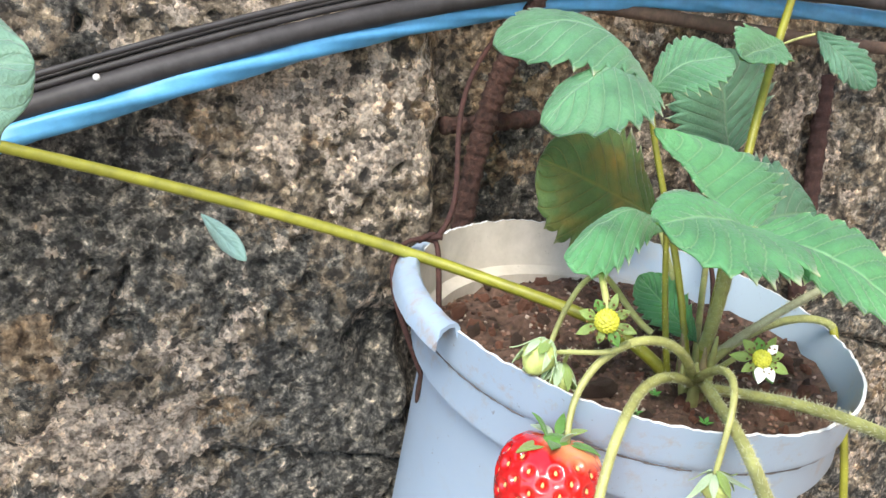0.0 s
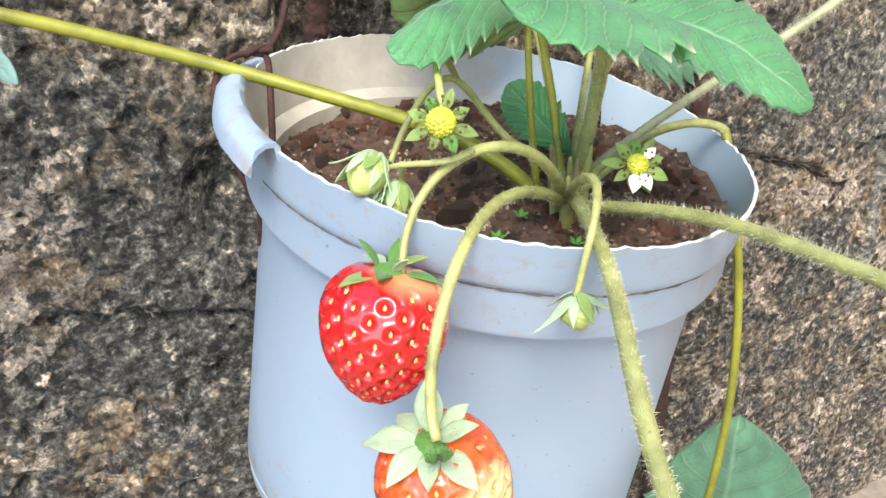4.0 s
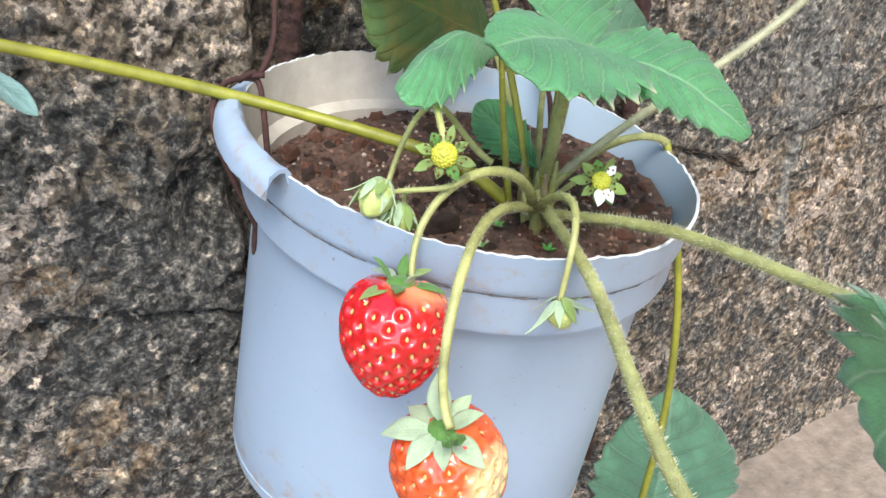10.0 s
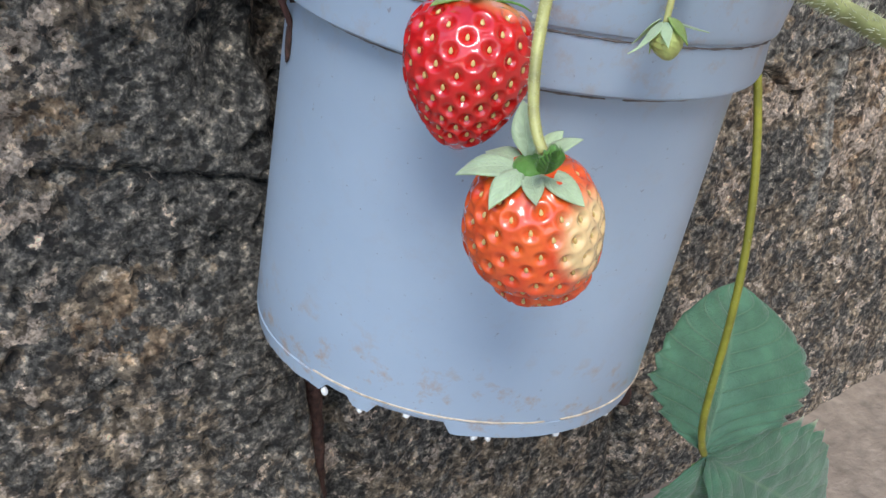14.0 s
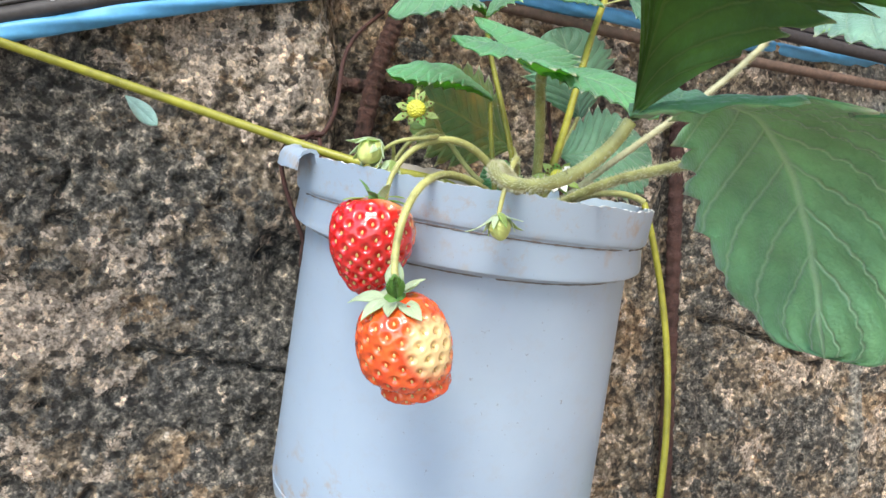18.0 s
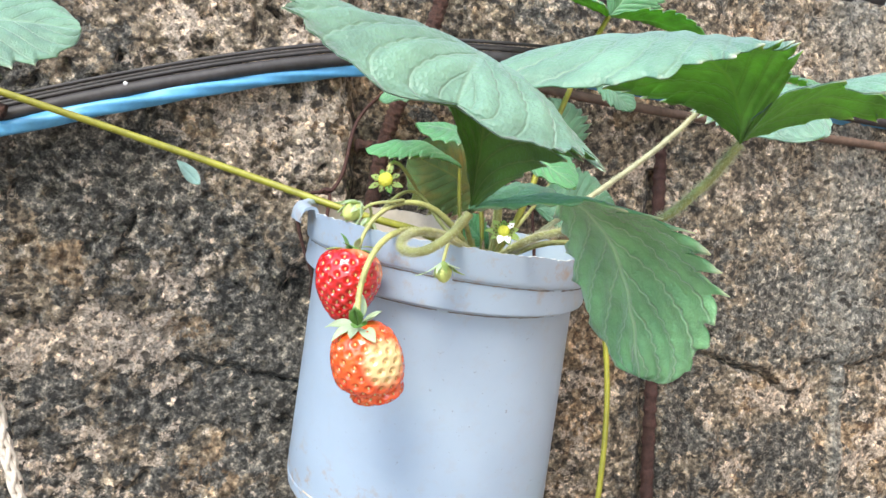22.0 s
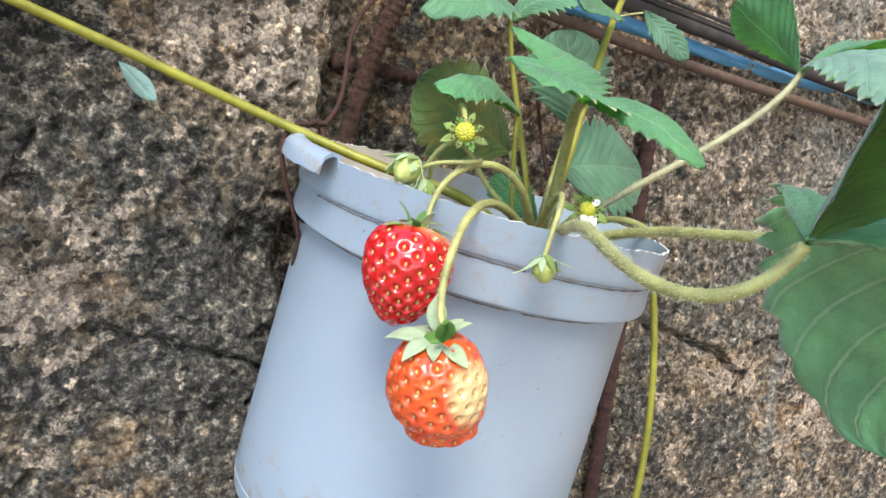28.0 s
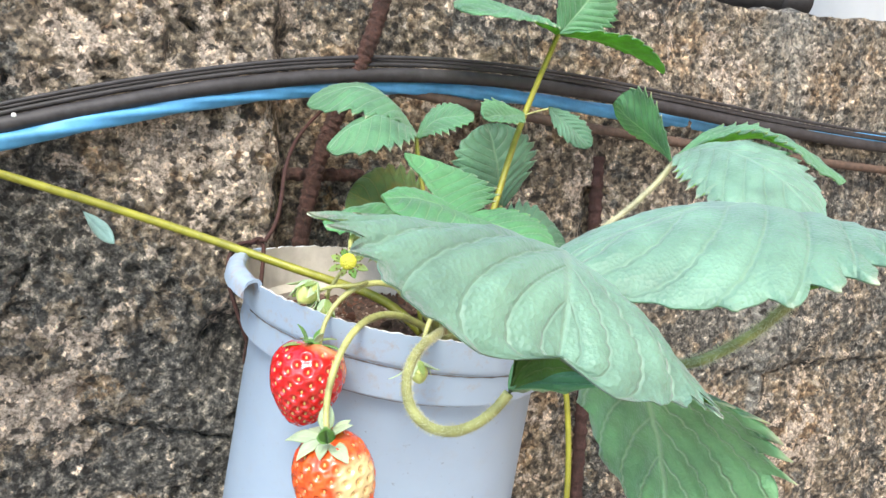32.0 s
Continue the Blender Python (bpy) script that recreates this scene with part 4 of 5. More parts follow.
WIRE_PATH = [(0.0477, 0.0022, 0.0923), (0.0270, -0.0135, 0.0801), (0.0162, -0.0288, 0.0704), (0.0168, -0.0419, 0.0570), (0.0160, -0.0485, 0.0415), (0.0038, -0.0482, 0.0314)]

# ---- plant ----
def blade(bm, base, tip, sides=None, up=(0, -0.3, 1), width=0.03, fold=15.0, arch=0.004, droop=0.15, teeth=9, ns=126, nu=10, thick=0.00022, wedge=1.05, ribs=0.0015, widest=0.56, tooth=0.22, curl=0.0, point=0.52, seed=0, spine=None, halves=None):
    """One toothed leaf blade from base to tip, with its two sides, a bend along the midrib and raised fields between the veins.
    spine: control points of a curved midrib in place of base and tip; halves: rows of (along, one half, other half), the half widths along it."""
    if spine:
        base, tip = spine[0], spine[-1]
        line = bezier(spine, ns)
    base, tip = Vector(base), Vector(tip)
    d = tip - base
    n = Vector(up)
    n = (n - d * (n.dot(d) / d.length_squared)).normalized()
    if sides:
        mid = base.lerp(tip, widest) + n * arch
        vec = [Vector(s) - mid for s in sides]
        side = (vec[1] - vec[0]).normalized()
        m = d.cross(side)
        n = m.normalized() if m.dot(n) > 0 else -m.normalized()
    else:
        side = d.cross(n).normalized()
        f = radians(fold)
        vec = [-side * math.cos(f) * width / 2 + n * math.sin(f) * width / 2, side * math.cos(f) * width / 2 + n * math.sin(f) * width / 2]

    def shape(s):
        a = s / widest if s < widest else 1 - (s - widest) / (1 - widest)
        return math.sin(a * math.pi / 2) ** (1.0 / wedge if s < widest else point)

    def half_at(s):
        for (s0, *a), (s1, *b) in zip(halves, halves[1:]):
            if s <= s1 or s1 == halves[-1][0]:
                f = max(0.0, min(1.0, (s - s0) / (s1 - s0)))
                return [Vector(p).lerp(Vector(q), f) for p, q in zip(a, b)]

    uv = bm.loops.layers.uv.new("UVMap")
    top, low, where = [], [], {}
    for i in range(ns + 1):
        s = i / ns
        if spine:
            m = line[i]
            vec = half_at(s)
            way = (line[min(i + 1, ns)] - line[max(i - 1, 0)]).normalized()
            c = way.cross(vec[1] - vec[0]).normalized()
            n = c if c.dot(n) > 0 else -c
            if i == 0:
                side = (vec[1] - vec[0]).normalized()
                flat, flat_n = d, n
            d = way * flat.length
        else:
            m = base.lerp(tip, s) + n * (arch * 4 * s * (1 - s)) - n * curl * s * s
        rt, rl = [], []
        for j in range(-nu, nu + 1):
            u = j / nu
            a = abs(u)
            ph = (s - 0.31 * a) * 9.0
            saw = abs((ph % 1.0) - 0.5) * 2
            w = shape(s)
            t = 1.0
            if a > 0.7 and s > 0.16:
                k = (s * teeth) % 1.0
                size = tooth * min(1.0, (1.0 - s) * 2.2 + 0.03, (s - 0.16) * 8) * (0.9 + 0.3 * noise.noise(Vector((int(s * teeth), seed, u))))
                t = 1.0 + size * ((a - 0.7) / 0.3) ** 2 * ((math.sin(k / 0.78 * math.pi / 2) if k < 0.78 else (1 - k) / 0.22) - 0.6 + 0.40 * math.exp(-(((k - 0.80) / 0.085) ** 2)))
            off = vec[0 if u < 0 else 1] * (a * w * t)
            p = m + off
            if t > 1.0:
                p += d * (0.10 * (t - 1.0))
            p += n * (ribs * (1 - saw * saw) * min(1, a * 3) * (1 - 0.4 * a)) - n * (droop * d.length * 0.5 * a * a * w)
            p += n * 0.0012 * noise.noise(p * 90 + Vector((seed, 0, 0))) + d.normalized() * (0.10 * d.length * a * w * (1 - s) * s)
            vt, vl = bm.verts.new(p + n * thick), bm.verts.new(p - n * thick)
            where[vt] = where[vl] = (s, u * t * 0.5 + 0.5)
            rt.append(vt)
            rl.append(vl)
        top.append(rt)
        low.append(rl)
    k = 2 * nu

    def face(vs, slot):
        f = bm.faces.new(vs)
        f.material_index = slot
        for loop in f.loops:
            loop[uv].uv = where[loop.vert]

    flip = (flat.cross(side).dot(flat_n) if spine else d.cross(side).dot(n)) < 0
    for i in range(ns):
        for j in range(k):
            q = (top[i][j], top[i][j + 1], top[i + 1][j + 1], top[i + 1][j])
            face(q[::-1] if not flip else q, 0)
            q = (low[i][j], low[i][j + 1], low[i + 1][j + 1], low[i + 1][j])
            face(q if not flip else q[::-1], 1)
        face((top[i][0], top[i + 1][0], low[i + 1][0], low[i][0]), 0)
        face((top[i][k], low[i][k], low[i + 1][k], top[i + 1][k]), 0)


def leaflet(parent, mat, base, tip, name="leaflet", label="", under=None, **kw):
    bm = bmesh.new()
    blade(bm, base, tip, **kw)
    ob = part(name, bm, mat, parent, label)
    ob.data.materials.append(under or LEAF_UNDER)
    return ob


def hairs(bm, pts, radius, count, length, seed):
    """Fine hairs standing off a stem."""
    r = random.Random(seed)
    n = len(pts) - 1
    for _ in range(int(count * 1.6)):
        f = r.random() * n
        i = min(int(f), n - 1)
        p = pts[i].lerp(pts[i + 1], f - i)
        d = (pts[i + 1] - pts[i]).normalized()
        o = Vector((r.gauss(0, 1), r.gauss(0, 1), r.gauss(0, 1)))
        o = (o - d * o.dot(d)).normalized()
        rad = radius(f / n) if callable(radius) else radius
        side = d.cross(o) * 0.00008
        a = p + o * rad * 0.9
        b = a + (o + d * r.uniform(-0.5, 0.5)).normalized() * length * r.uniform(0.5, 1.1)
        v = [bm.verts.new(a + side), bm.verts.new(a - side), bm.verts.new(b), bm.verts.new(a + d * 0.00008)]
        bm.faces.new((v[0], v[1], v[2]))
        bm.faces.new((v[1], v[3], v[2]))


def stalk(name, ctrl, r0, r1, mat, parent, label="", hair=0, hair_len=0.0012, n=60, knots=False):
    pts = through_points(ctrl, n) if knots else bezier(ctrl, n)
    rad = lambda s: r0 + (r1 - r0) * s
    bm = bmesh.new()
    tube(bm, pts, rad, 12, 0.06)
    ob = part(name, bm, mat, parent, label)
    if hair:
        bm = bmesh.new()
        hairs(bm, pts, rad, hair, hair_len, len(pts) + hair)
        h = part("stem_hairs", bm, HAIR, ob, "fine pale stem hairs")
        h["kind"] = "stuff"
    return ob


def sepal(parent, mat, base, way, length, width, bend=0.2, name="sepal", nrm=(0, 0, 1), seed=0):
    base, way = Vector(base), Vector(way).normalized()
    n = Vector(nrm)
    n = (n - way * n.dot(way)).normalized()
    bm = bmesh.new()
    blade(bm, base, base + way * length - n * bend * length, up=n, width=width, fold=12, arch=bend * length * 0.5, teeth=1, ns=14, nu=3, thick=0.00015, ribs=0.0, widest=0.42, tooth=0.0, droop=0.05, wedge=1.0, point=0.95, seed=seed)
    ob = part(name, bm, mat, parent)
    ob.data.materials.append(mat)
    return ob


def frame_of(axis):
    z = Vector(axis).normalized()
    x = z.orthogonal().normalized()
    return x, z.cross(x), z


CROWN = Vector((0.066, -0.116, -0.004))
plant = new("strawberry_plant")
plant.location = (0, 0, 0)
tagged(plant, "fruiting strawberry plant with serrated green leaves rooted in the pot", "strawberry plant")

# crown of short sheaths at the soil
for k in range(8):
    a = k * 0.83
    o = Vector((math.cos(a), math.sin(a), 0)) * (0.0030 + 0.0012 * (k % 3))
    h = 0.009 + 0.0028 * ((k * 5) % 4)
    bm = bmesh.new()
    tube(bm, bezier([CROWN + o * 0.6 + Vector((0, 0, -0.007)), CROWN + o * 1.1 + Vector((0, 0, 0.001)), CROWN + o * (1.2 + 0.3 * (k % 2)) + Vector((0, 0, h))], 14), lambda s: 0.0021 * (1 - 0.8 * s * s), 10, 0.25)
    part("crown_sheath", bm, STEM if k % 3 else SHEATH, plant, "short green-brown sheath at the crown")

# upper leaf of three
UP_HUB = Vector((0.0720, -0.0720, 0.0834))
pet = stalk("petiole", [(0.070, -0.108, -0.004)] + UPPER_PATH[1:3] + [tuple(UP_HUB)], 0.0013, 0.0010, RUNNER, plant, "upright yellow-green leaf stalk", 160)
leaflet(pet, LEAF, UP_HUB, (0.0257, -0.0480, 0.0968), sides=[(0.0408, -0.0870, 0.0945), (0.0528, -0.0345, 0.1085)], up=(0, -0.35, 1), arch=0.016, droop=0.06, seed=1)
leaflet(pet, LEAF, UP_HUB, (0.0214, -0.0920, 0.0780), sides=[(0.0433, -0.0730, 0.0905), (0.0494, -0.1060, 0.0825)], up=(0, -0.3, 1), arch=0.0125, droop=0.06, seed=2)
leaflet(pet, LEAF, UP_HUB, (0.0985, -0.0800, 0.0940), sides=[(0.0880, -0.0632, 0.0990), (0.0770, -0.096, 0.0870)], up=(0, -0.35, 1), arch=0.0045, droop=0.05, seed=3)

# fan leaf of three
FAN_HUB = Vector((0.0655, -0.1350, 0.0530))
pet = stalk("petiole", FAN_PATH[:3] + [tuple(FAN_HUB)], 0.0021, 0.0017, STEM, plant, "hairy green leaf stalk", 1200)
leaflet(pet, LEAF_NEW, FAN_HUB, (0.0525, -0.1032, 0.0772), sides=[(0.0561, -0.1211, 0.067), (0.0895, -0.1165, 0.0650)], up=(0.35, -0.75, 0.6), arch=-0.0015, ribs=0.0011, seed=4)
leaflet(pet, LEAF_NEW, None, None, spine=[tuple(FAN_HUB), (0.053, -0.139, 0.0595), (0.039, -0.144, 0.0650), (0.0256, -0.1460, 0.0624)], halves=[(0, (0.032, -0.028, -0.009), (0.004, 0.014, 0.004)), (0.5, (-0.001, -0.0260, -0.0085), (0.003, 0.016, 0.003)), (1, (-0.002, -0.020, -0.010), (0.000, 0.014, 0.000))], up=(0, -0.35, 1), wedge=1.3, droop=0.02, ribs=0.0017, seed=5)
leaflet(pet, LEAF_NEW, FAN_HUB, (0.0895, -0.1730, 0.0360), sides=[(0.0675, -0.1628, 0.0462), (0.0962, -0.1390, 0.0545)], up=(0.35, -0.2, 1), arch=0.0048, droop=0.06, ribs=0.0016, seed=6)

# single leaf beside it
ONE_HUB = Vector((0.0590, -0.1050, 0.0448))
pet = stalk("petiole", [(0.0590, -0.1120, 0.0)] + SINGLE_PATH[1:3] + [tuple(ONE_HUB)], 0.0011, 0.0009, RUNNER, plant, "thin yellow-green leaf stalk", 120)
leaflet(pet, LEAF_NEW, None, None, spine=[tuple(ONE_HUB), (0.0450, -0.1110, 0.0590), (0.0250, -0.1220, 0.0610), (0.0060, -0.1352, 0.0518)], halves=[(0, (-0.002, -0.013, -0.003), (0.006, 0.014, -0.002)), (1, (-0.006, -0.015, -0.005), (0.004, 0.015, -0.004))], up=(0.1, -0.3, 1), ribs=0.0012, seed=7)
# small young leaf at the base
leaflet(plant, LEAF_NEW, (0.0752, -0.1053, 0.0050), (0.0705, -0.0770, 0.0190), name="young_leaf", label="small young leaf close to the soil", up=(-0.6, -0.6, 0.5), width=0.017, fold=18, arch=0.002, seed=8)

# yellowing leaf and two dark leaves near the wall
pet = stalk("petiole", [tuple(CROWN), (0.085, -0.080, 0.012), (0.098, -0.055, 0.018), (0.101, -0.042, 0.028)], 0.0012, 0.001, STEM, plant, "thin stalk of a yellowing leaf", 80)
leaflet(pet, LEAF_OLD, (0.101, -0.042, 0.028), (0.0525, -0.0330, 0.0540), label="yellowing brown-edged leaf", up=(0, -1, 0.25), width=0.0507, fold=5, arch=0.003, under=LEAF_OLD, seed=9)
pet = stalk("petiole", [tuple(CROWN), (0.10, -0.075, 0.012), (0.125, -0.045, 0.025), (0.146, -0.026, 0.044)], 0.0012, 0.001, STEM, plant, "thin stalk of a dark leaf", 80)
leaflet(pet, LEAF_DARK, (0.148, -0.024, 0.043), (0.1380, -0.020, 0.0900), up=(0, -1, 0.2), width=0.0519, fold=4, arch=0.003, under=LEAF_DARK, seed=10)
leaflet(pet, LEAF_DARK, (0.122, -0.050, 0.024), (0.1720, -0.052, 0.0260), up=(0, -0.85, 0.5), width=0.0496, fold=4, arch=0.003, under=LEAF_DARK, seed=11)

# tall stalk with two small leaflets and a leaf of three at its top
TALL_HUB = Vector((0.1800, -0.0225, 0.1405))
pet = stalk("tall_petiole", [tuple(CROWN)] + TALL_PATH[:4] + [tuple(TALL_HUB)], 0.0018, 0.0015, RUNNER, plant, "tall yellow-green hairy leaf stalk", 260)
leaflet(pet, LEAF, TALL_HUB, (0.1080, -0.0430, 0.1460), up=(0, -0.3, 1), width=0.0543, fold=12, arch=0.006, seed=12)
leaflet(pet, LEAF_NEW, TALL_HUB, (0.2350, -0.0500, 0.1215), up=(0.3, -0.1, 1), width=0.0472, fold=18, arch=0.005, seed=13)
leaflet(pet, LEAF, TALL_HUB, (0.2080, -0.0250, 0.1750), up=(0, -1, 0.2), width=0.0401, fold=14, arch=0.003, seed=14)
leaflet(pet, LEAF, (0.1395, -0.0560, 0.0950), (0.1065, -0.0740, 0.0930), label="small leaflet on the stalk", up=(0.1, -0.6, 0.9), width=0.0231, fold=25, arch=0.001, teeth=6, seed=15)
stalk("petiolule", [(0.1395, -0.0560, 0.0950), (0.146, -0.057, 0.0975), (0.1527, -0.0591, 0.0990)], 0.0005, 0.0005, STEM, pet)
leaflet(pet, LEAF_DARK, (0.1527, -0.0591, 0.0995), (0.1716, -0.0726, 0.0800), label="small leaflet on the stalk", up=(-0.2, -0.75, 0.5), width=0.017, fold=8, arch=0.001, teeth=6, seed=16)

# side leaf of three
SIDE_HUB = Vector((0.1735, -0.1360, 0.0765))
pet = stalk("petiole", SIDE_PATH[:4] + [tuple(SIDE_HUB)], 0.0014, 0.0012, STEM_PALE, plant, "pale hairy leaf stalk leaning outwards", 1500, 0.0015)
leaflet(pet, LEAF, None, None, spine=[tuple(SIDE_HUB), (0.168, -0.128, 0.086), (0.162, -0.117, 0.096), (0.158, -0.108, 0.102)], halves=[(0, (-0.008, -0.010, 0.012), (0.006, 0.012, -0.004)), (1, (-0.006, -0.016, 0.012), (0.012, 0.018, -0.010))], up=(-0.6, -0.6, 0.3), ribs=0.0010, seed=17)
leaflet(pet, LEAF_BLUE, None, None, spine=[tuple(SIDE_HUB), (0.172, -0.160, 0.090), (0.173, -0.192, 0.084), (0.1757, -0.2200, 0.0580)], halves=[(0, (-0.022, 0.004, -0.004), (0.018, 0.0, 0.012)), (1, (-0.032, 0.002, -0.008), (0.026, 0.004, 0.004))], up=(-0.2, -0.2, 1), teeth=14, ns=168, seed=18)
leaflet(pet, LEAF, None, None, spine=[tuple(SIDE_HUB), (0.192, -0.146, 0.094), (0.212, -0.168, 0.092), (0.2225, -0.1890, 0.0705)], halves=[(0, (0.0, -0.020, 0.014), (0.018, 0.020, 0.018)), (1, (-0.020, -0.018, -0.002), (0.022, 0.022, 0.002))], up=(0, 0, 1), teeth=14, ns=168, seed=19)

# large right leaf, close to the camera's side
RIGHT_HUB = Vector((0.0860, -0.2925, 0.0505))
pet = stalk("petiole", [tuple(p) for p in bezier([tuple(CROWN)] + RIGHT_PATH[1:], 10)[:7:2]] + [(0.0700, -0.2560, 0.0235), (0.0750, -0.2690, 0.0275), (0.0810, -0.2820, 0.0380), tuple(RIGHT_HUB)], 0.0017, 0.0013, STEM, plant, "thick hairy leaf stalk reaching outwards", 2600, 0.0019, 90, True)
leaflet(pet, LEAF_BLUE, None, None, spine=[tuple(RIGHT_HUB), (0.083, -0.302, 0.072), (0.050, -0.312, 0.090), (0.000, -0.3080, 0.0660)], halves=[(0, (0.016, -0.034, 0.020), (-0.004, 0.026, 0.002)), (0.35, (0.002, -0.036, 0.006), (0.000, 0.030, -0.004)), (1, (-0.002, -0.036, -0.018), (-0.004, 0.030, -0.004))], up=(-0.5, 0, 1), teeth=14, ns=168, seed=20)
leaflet(pet, LEAF_BLUE, None, None, spine=[tuple(RIGHT_HUB), (0.096, -0.310, 0.070), (0.122, -0.330, 0.080), (0.1560, -0.3560, 0.0560)], halves=[(0, (-0.014, -0.012, 0.028), (0.016, 0.014, 0.000)), (0.35, (-0.012, -0.030, -0.002), (0.022, 0.022, -0.004)), (1, (-0.016, -0.030, -0.024), (0.022, 0.024, -0.006))], up=(0.2, 0, 1), teeth=14, ns=168, seed=21)

# large front leaf
FRONT_HUB = Vector((0.0056, -0.2802, 0.0292))
pet = stalk("petiole", FRONT_PATH[:6] + [tuple(FRONT_HUB)], 0.0017, 0.0013, STEM, plant, "thick curved leaf stalk arching over the rim", 1300, 0.0012, 110)
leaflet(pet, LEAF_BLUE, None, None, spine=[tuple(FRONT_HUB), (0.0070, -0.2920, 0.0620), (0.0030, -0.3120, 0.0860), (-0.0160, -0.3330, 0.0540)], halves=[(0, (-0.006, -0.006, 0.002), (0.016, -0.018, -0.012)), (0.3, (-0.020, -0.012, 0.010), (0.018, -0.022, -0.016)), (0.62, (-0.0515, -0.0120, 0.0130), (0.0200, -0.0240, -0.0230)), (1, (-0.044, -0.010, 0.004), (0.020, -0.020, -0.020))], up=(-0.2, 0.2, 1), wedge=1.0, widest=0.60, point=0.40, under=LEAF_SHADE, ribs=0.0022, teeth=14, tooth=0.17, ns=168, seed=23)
leaflet(pet, LEAF, None, None, label="leaflet drooping over at its middle", spine=[tuple(FRONT_HUB), (0.0280, -0.2750, 0.0360), (0.0640, -0.2640, 0.0440), (0.0640, -0.2680, 0.0000), (0.0680, -0.2700, -0.0240)], halves=[(0, (0.004, 0.036, 0.004), (0.006, -0.034, -0.004)), (0.35, (0.002, 0.036, 0.004), (0.008, -0.038, -0.004)), (0.7, (0.000, 0.043, 0.003), (0.008, -0.038, -0.002)), (1, (-0.002, 0.040, -0.004), (0.002, -0.036, -0.004))], up=(0, 0, 1), under=LEAF_BACK, widest=0.60, point=0.42, wedge=1.2, ribs=0.0028, teeth=13, tooth=0.24, droop=0.0, seed=24)

# runner to the left with its small scale leaf, and the next plant's leaf
run = stalk("runner", [(0.060, -0.110, -0.002), (0.052, -0.104, 0.010)] + RUNNER_PATH[::-1][0:1] + RUNNER_PATH[::-1], 0.0021, 0.0019, RUNNER, plant, "long yellow-green runner", 150, 0.001, 110)
leaflet(run, LEAF_SCALE, (-0.0734, -0.0425, 0.0474), (-0.0627, -0.0582, 0.0352), name="scale_leaf", label="small blue-green scale leaf on the runner", up=(-0.3, -1, 0), width=0.0072, fold=10, arch=0.0008, teeth=3, tooth=0.03, ribs=0.0002, point=0.8, under=LEAF_SCALE, seed=26)

# hanging runner over the rim with low leaves
LOW_HUB = Vector((0.1365, -0.1200, -0.1925))
run = stalk("runner", [(0.078, -0.108, -0.003), (0.100, -0.106, 0.012), (0.122, -0.108, 0.010), (0.1285, -0.1105, 0.0045)], 0.0014, 0.0014, STEM, plant, "runner bending over the rim", 160)
run = stalk("hanging_runner", [(0.1285, -0.1105, 0.0045)] + HANGING_PATH[1:5] + [(0.118, -0.126, -0.165), tuple(LOW_HUB)], 0.0014, 0.0015, RUNNER, plant, "yellow-green runner hanging beside the pot", 120, 0.001, 80)
leaflet(run, LEAF_DARK, LOW_HUB, (0.1830, -0.0860, -0.1420), sides=[(0.1200, -0.1060, -0.1540), (0.1954, -0.1268, -0.1777)], up=(-0.4, -0.9, 0.3), arch=0.004, tooth=0.10, under=LEAF_DARK, seed=27)
leaflet(run, LEAF_DARK, LOW_HUB, (0.2350, -0.0700, -0.2150), up=(-0.3, -0.9, 0.3), width=0.0732, fold=8, arch=0.004, seed=28)
leaflet(run, LEAF_DARK, LOW_HUB, (0.1600, -0.0900, -0.2650), up=(-0.3, -0.9, 0.3), width=0.0649, fold=8, arch=0.004, seed=29)
leaflet(run, LEAF_DARK, LOW_HUB, (0.2450, -0.1150, -0.2850), up=(-0.3, -0.9, 0.3), width=0.0708, fold=8, arch=0.004, seed=30)

# flower stalks
stalk("peduncle", [tuple(CROWN)] + BERRY_ONE_PATH, 0.0017, 0.0008, STEM, plant, "arched pale green fruit stalk", 200)
stalk("peduncle", [tuple(CROWN)] + BERRY_TWO_PATH, 0.0016, 0.0011, STEM, plant, "long arched fruit stalk", 380)
stalk("peduncle", [tuple(CROWN)] + SMALL_BUD_PATH, 0.0014, 0.0007, STEM, plant, "thin green stalk of a small bud", 120)
stalk("peduncle", FLOWER_PATH[:1] + FLOWER_PATH, 0.0011, 0.0008, STEM, plant, "thin arched flower stalk", 120)
stalk("peduncle", BUD_PATH, 0.0008, 0.0006, STEM, plant, "thin stalk of an unripe fruit", 60)


def heart(parent, centre, axis, r, mat, long=1.0):
    """Dome of a flower, packed with small pistils."""
    bm = bmesh.new()
    bmesh.ops.create_icosphere(bm, subdivisions=5, radius=1.0)
    x, y, z = frame_of(axis)
    tips = [Vector((math.sqrt(max(0, 1 - h * h)) * math.cos(a), math.sqrt(max(0, 1 - h * h)) * math.sin(a), h)) for h, a in ((-0.3 + 1.3 * (k + 0.5) / 70, k * 2.39996) for k in range(70))]
    arr = np.array([tuple(t) for t in tips])
    for v in bm.verts:
        c = v.co.copy()
        d = np.sqrt(((arr - np.array(c)) ** 2).sum(1)).min()
        k = 0.90 + 0.17 * math.exp(-((d / 0.10) ** 2))
        v.co = Vector(centre) + (x * c.x + y * c.y) * r * k + z * c.z * r * k * long
    return part("flower_heart", bm, mat, parent)


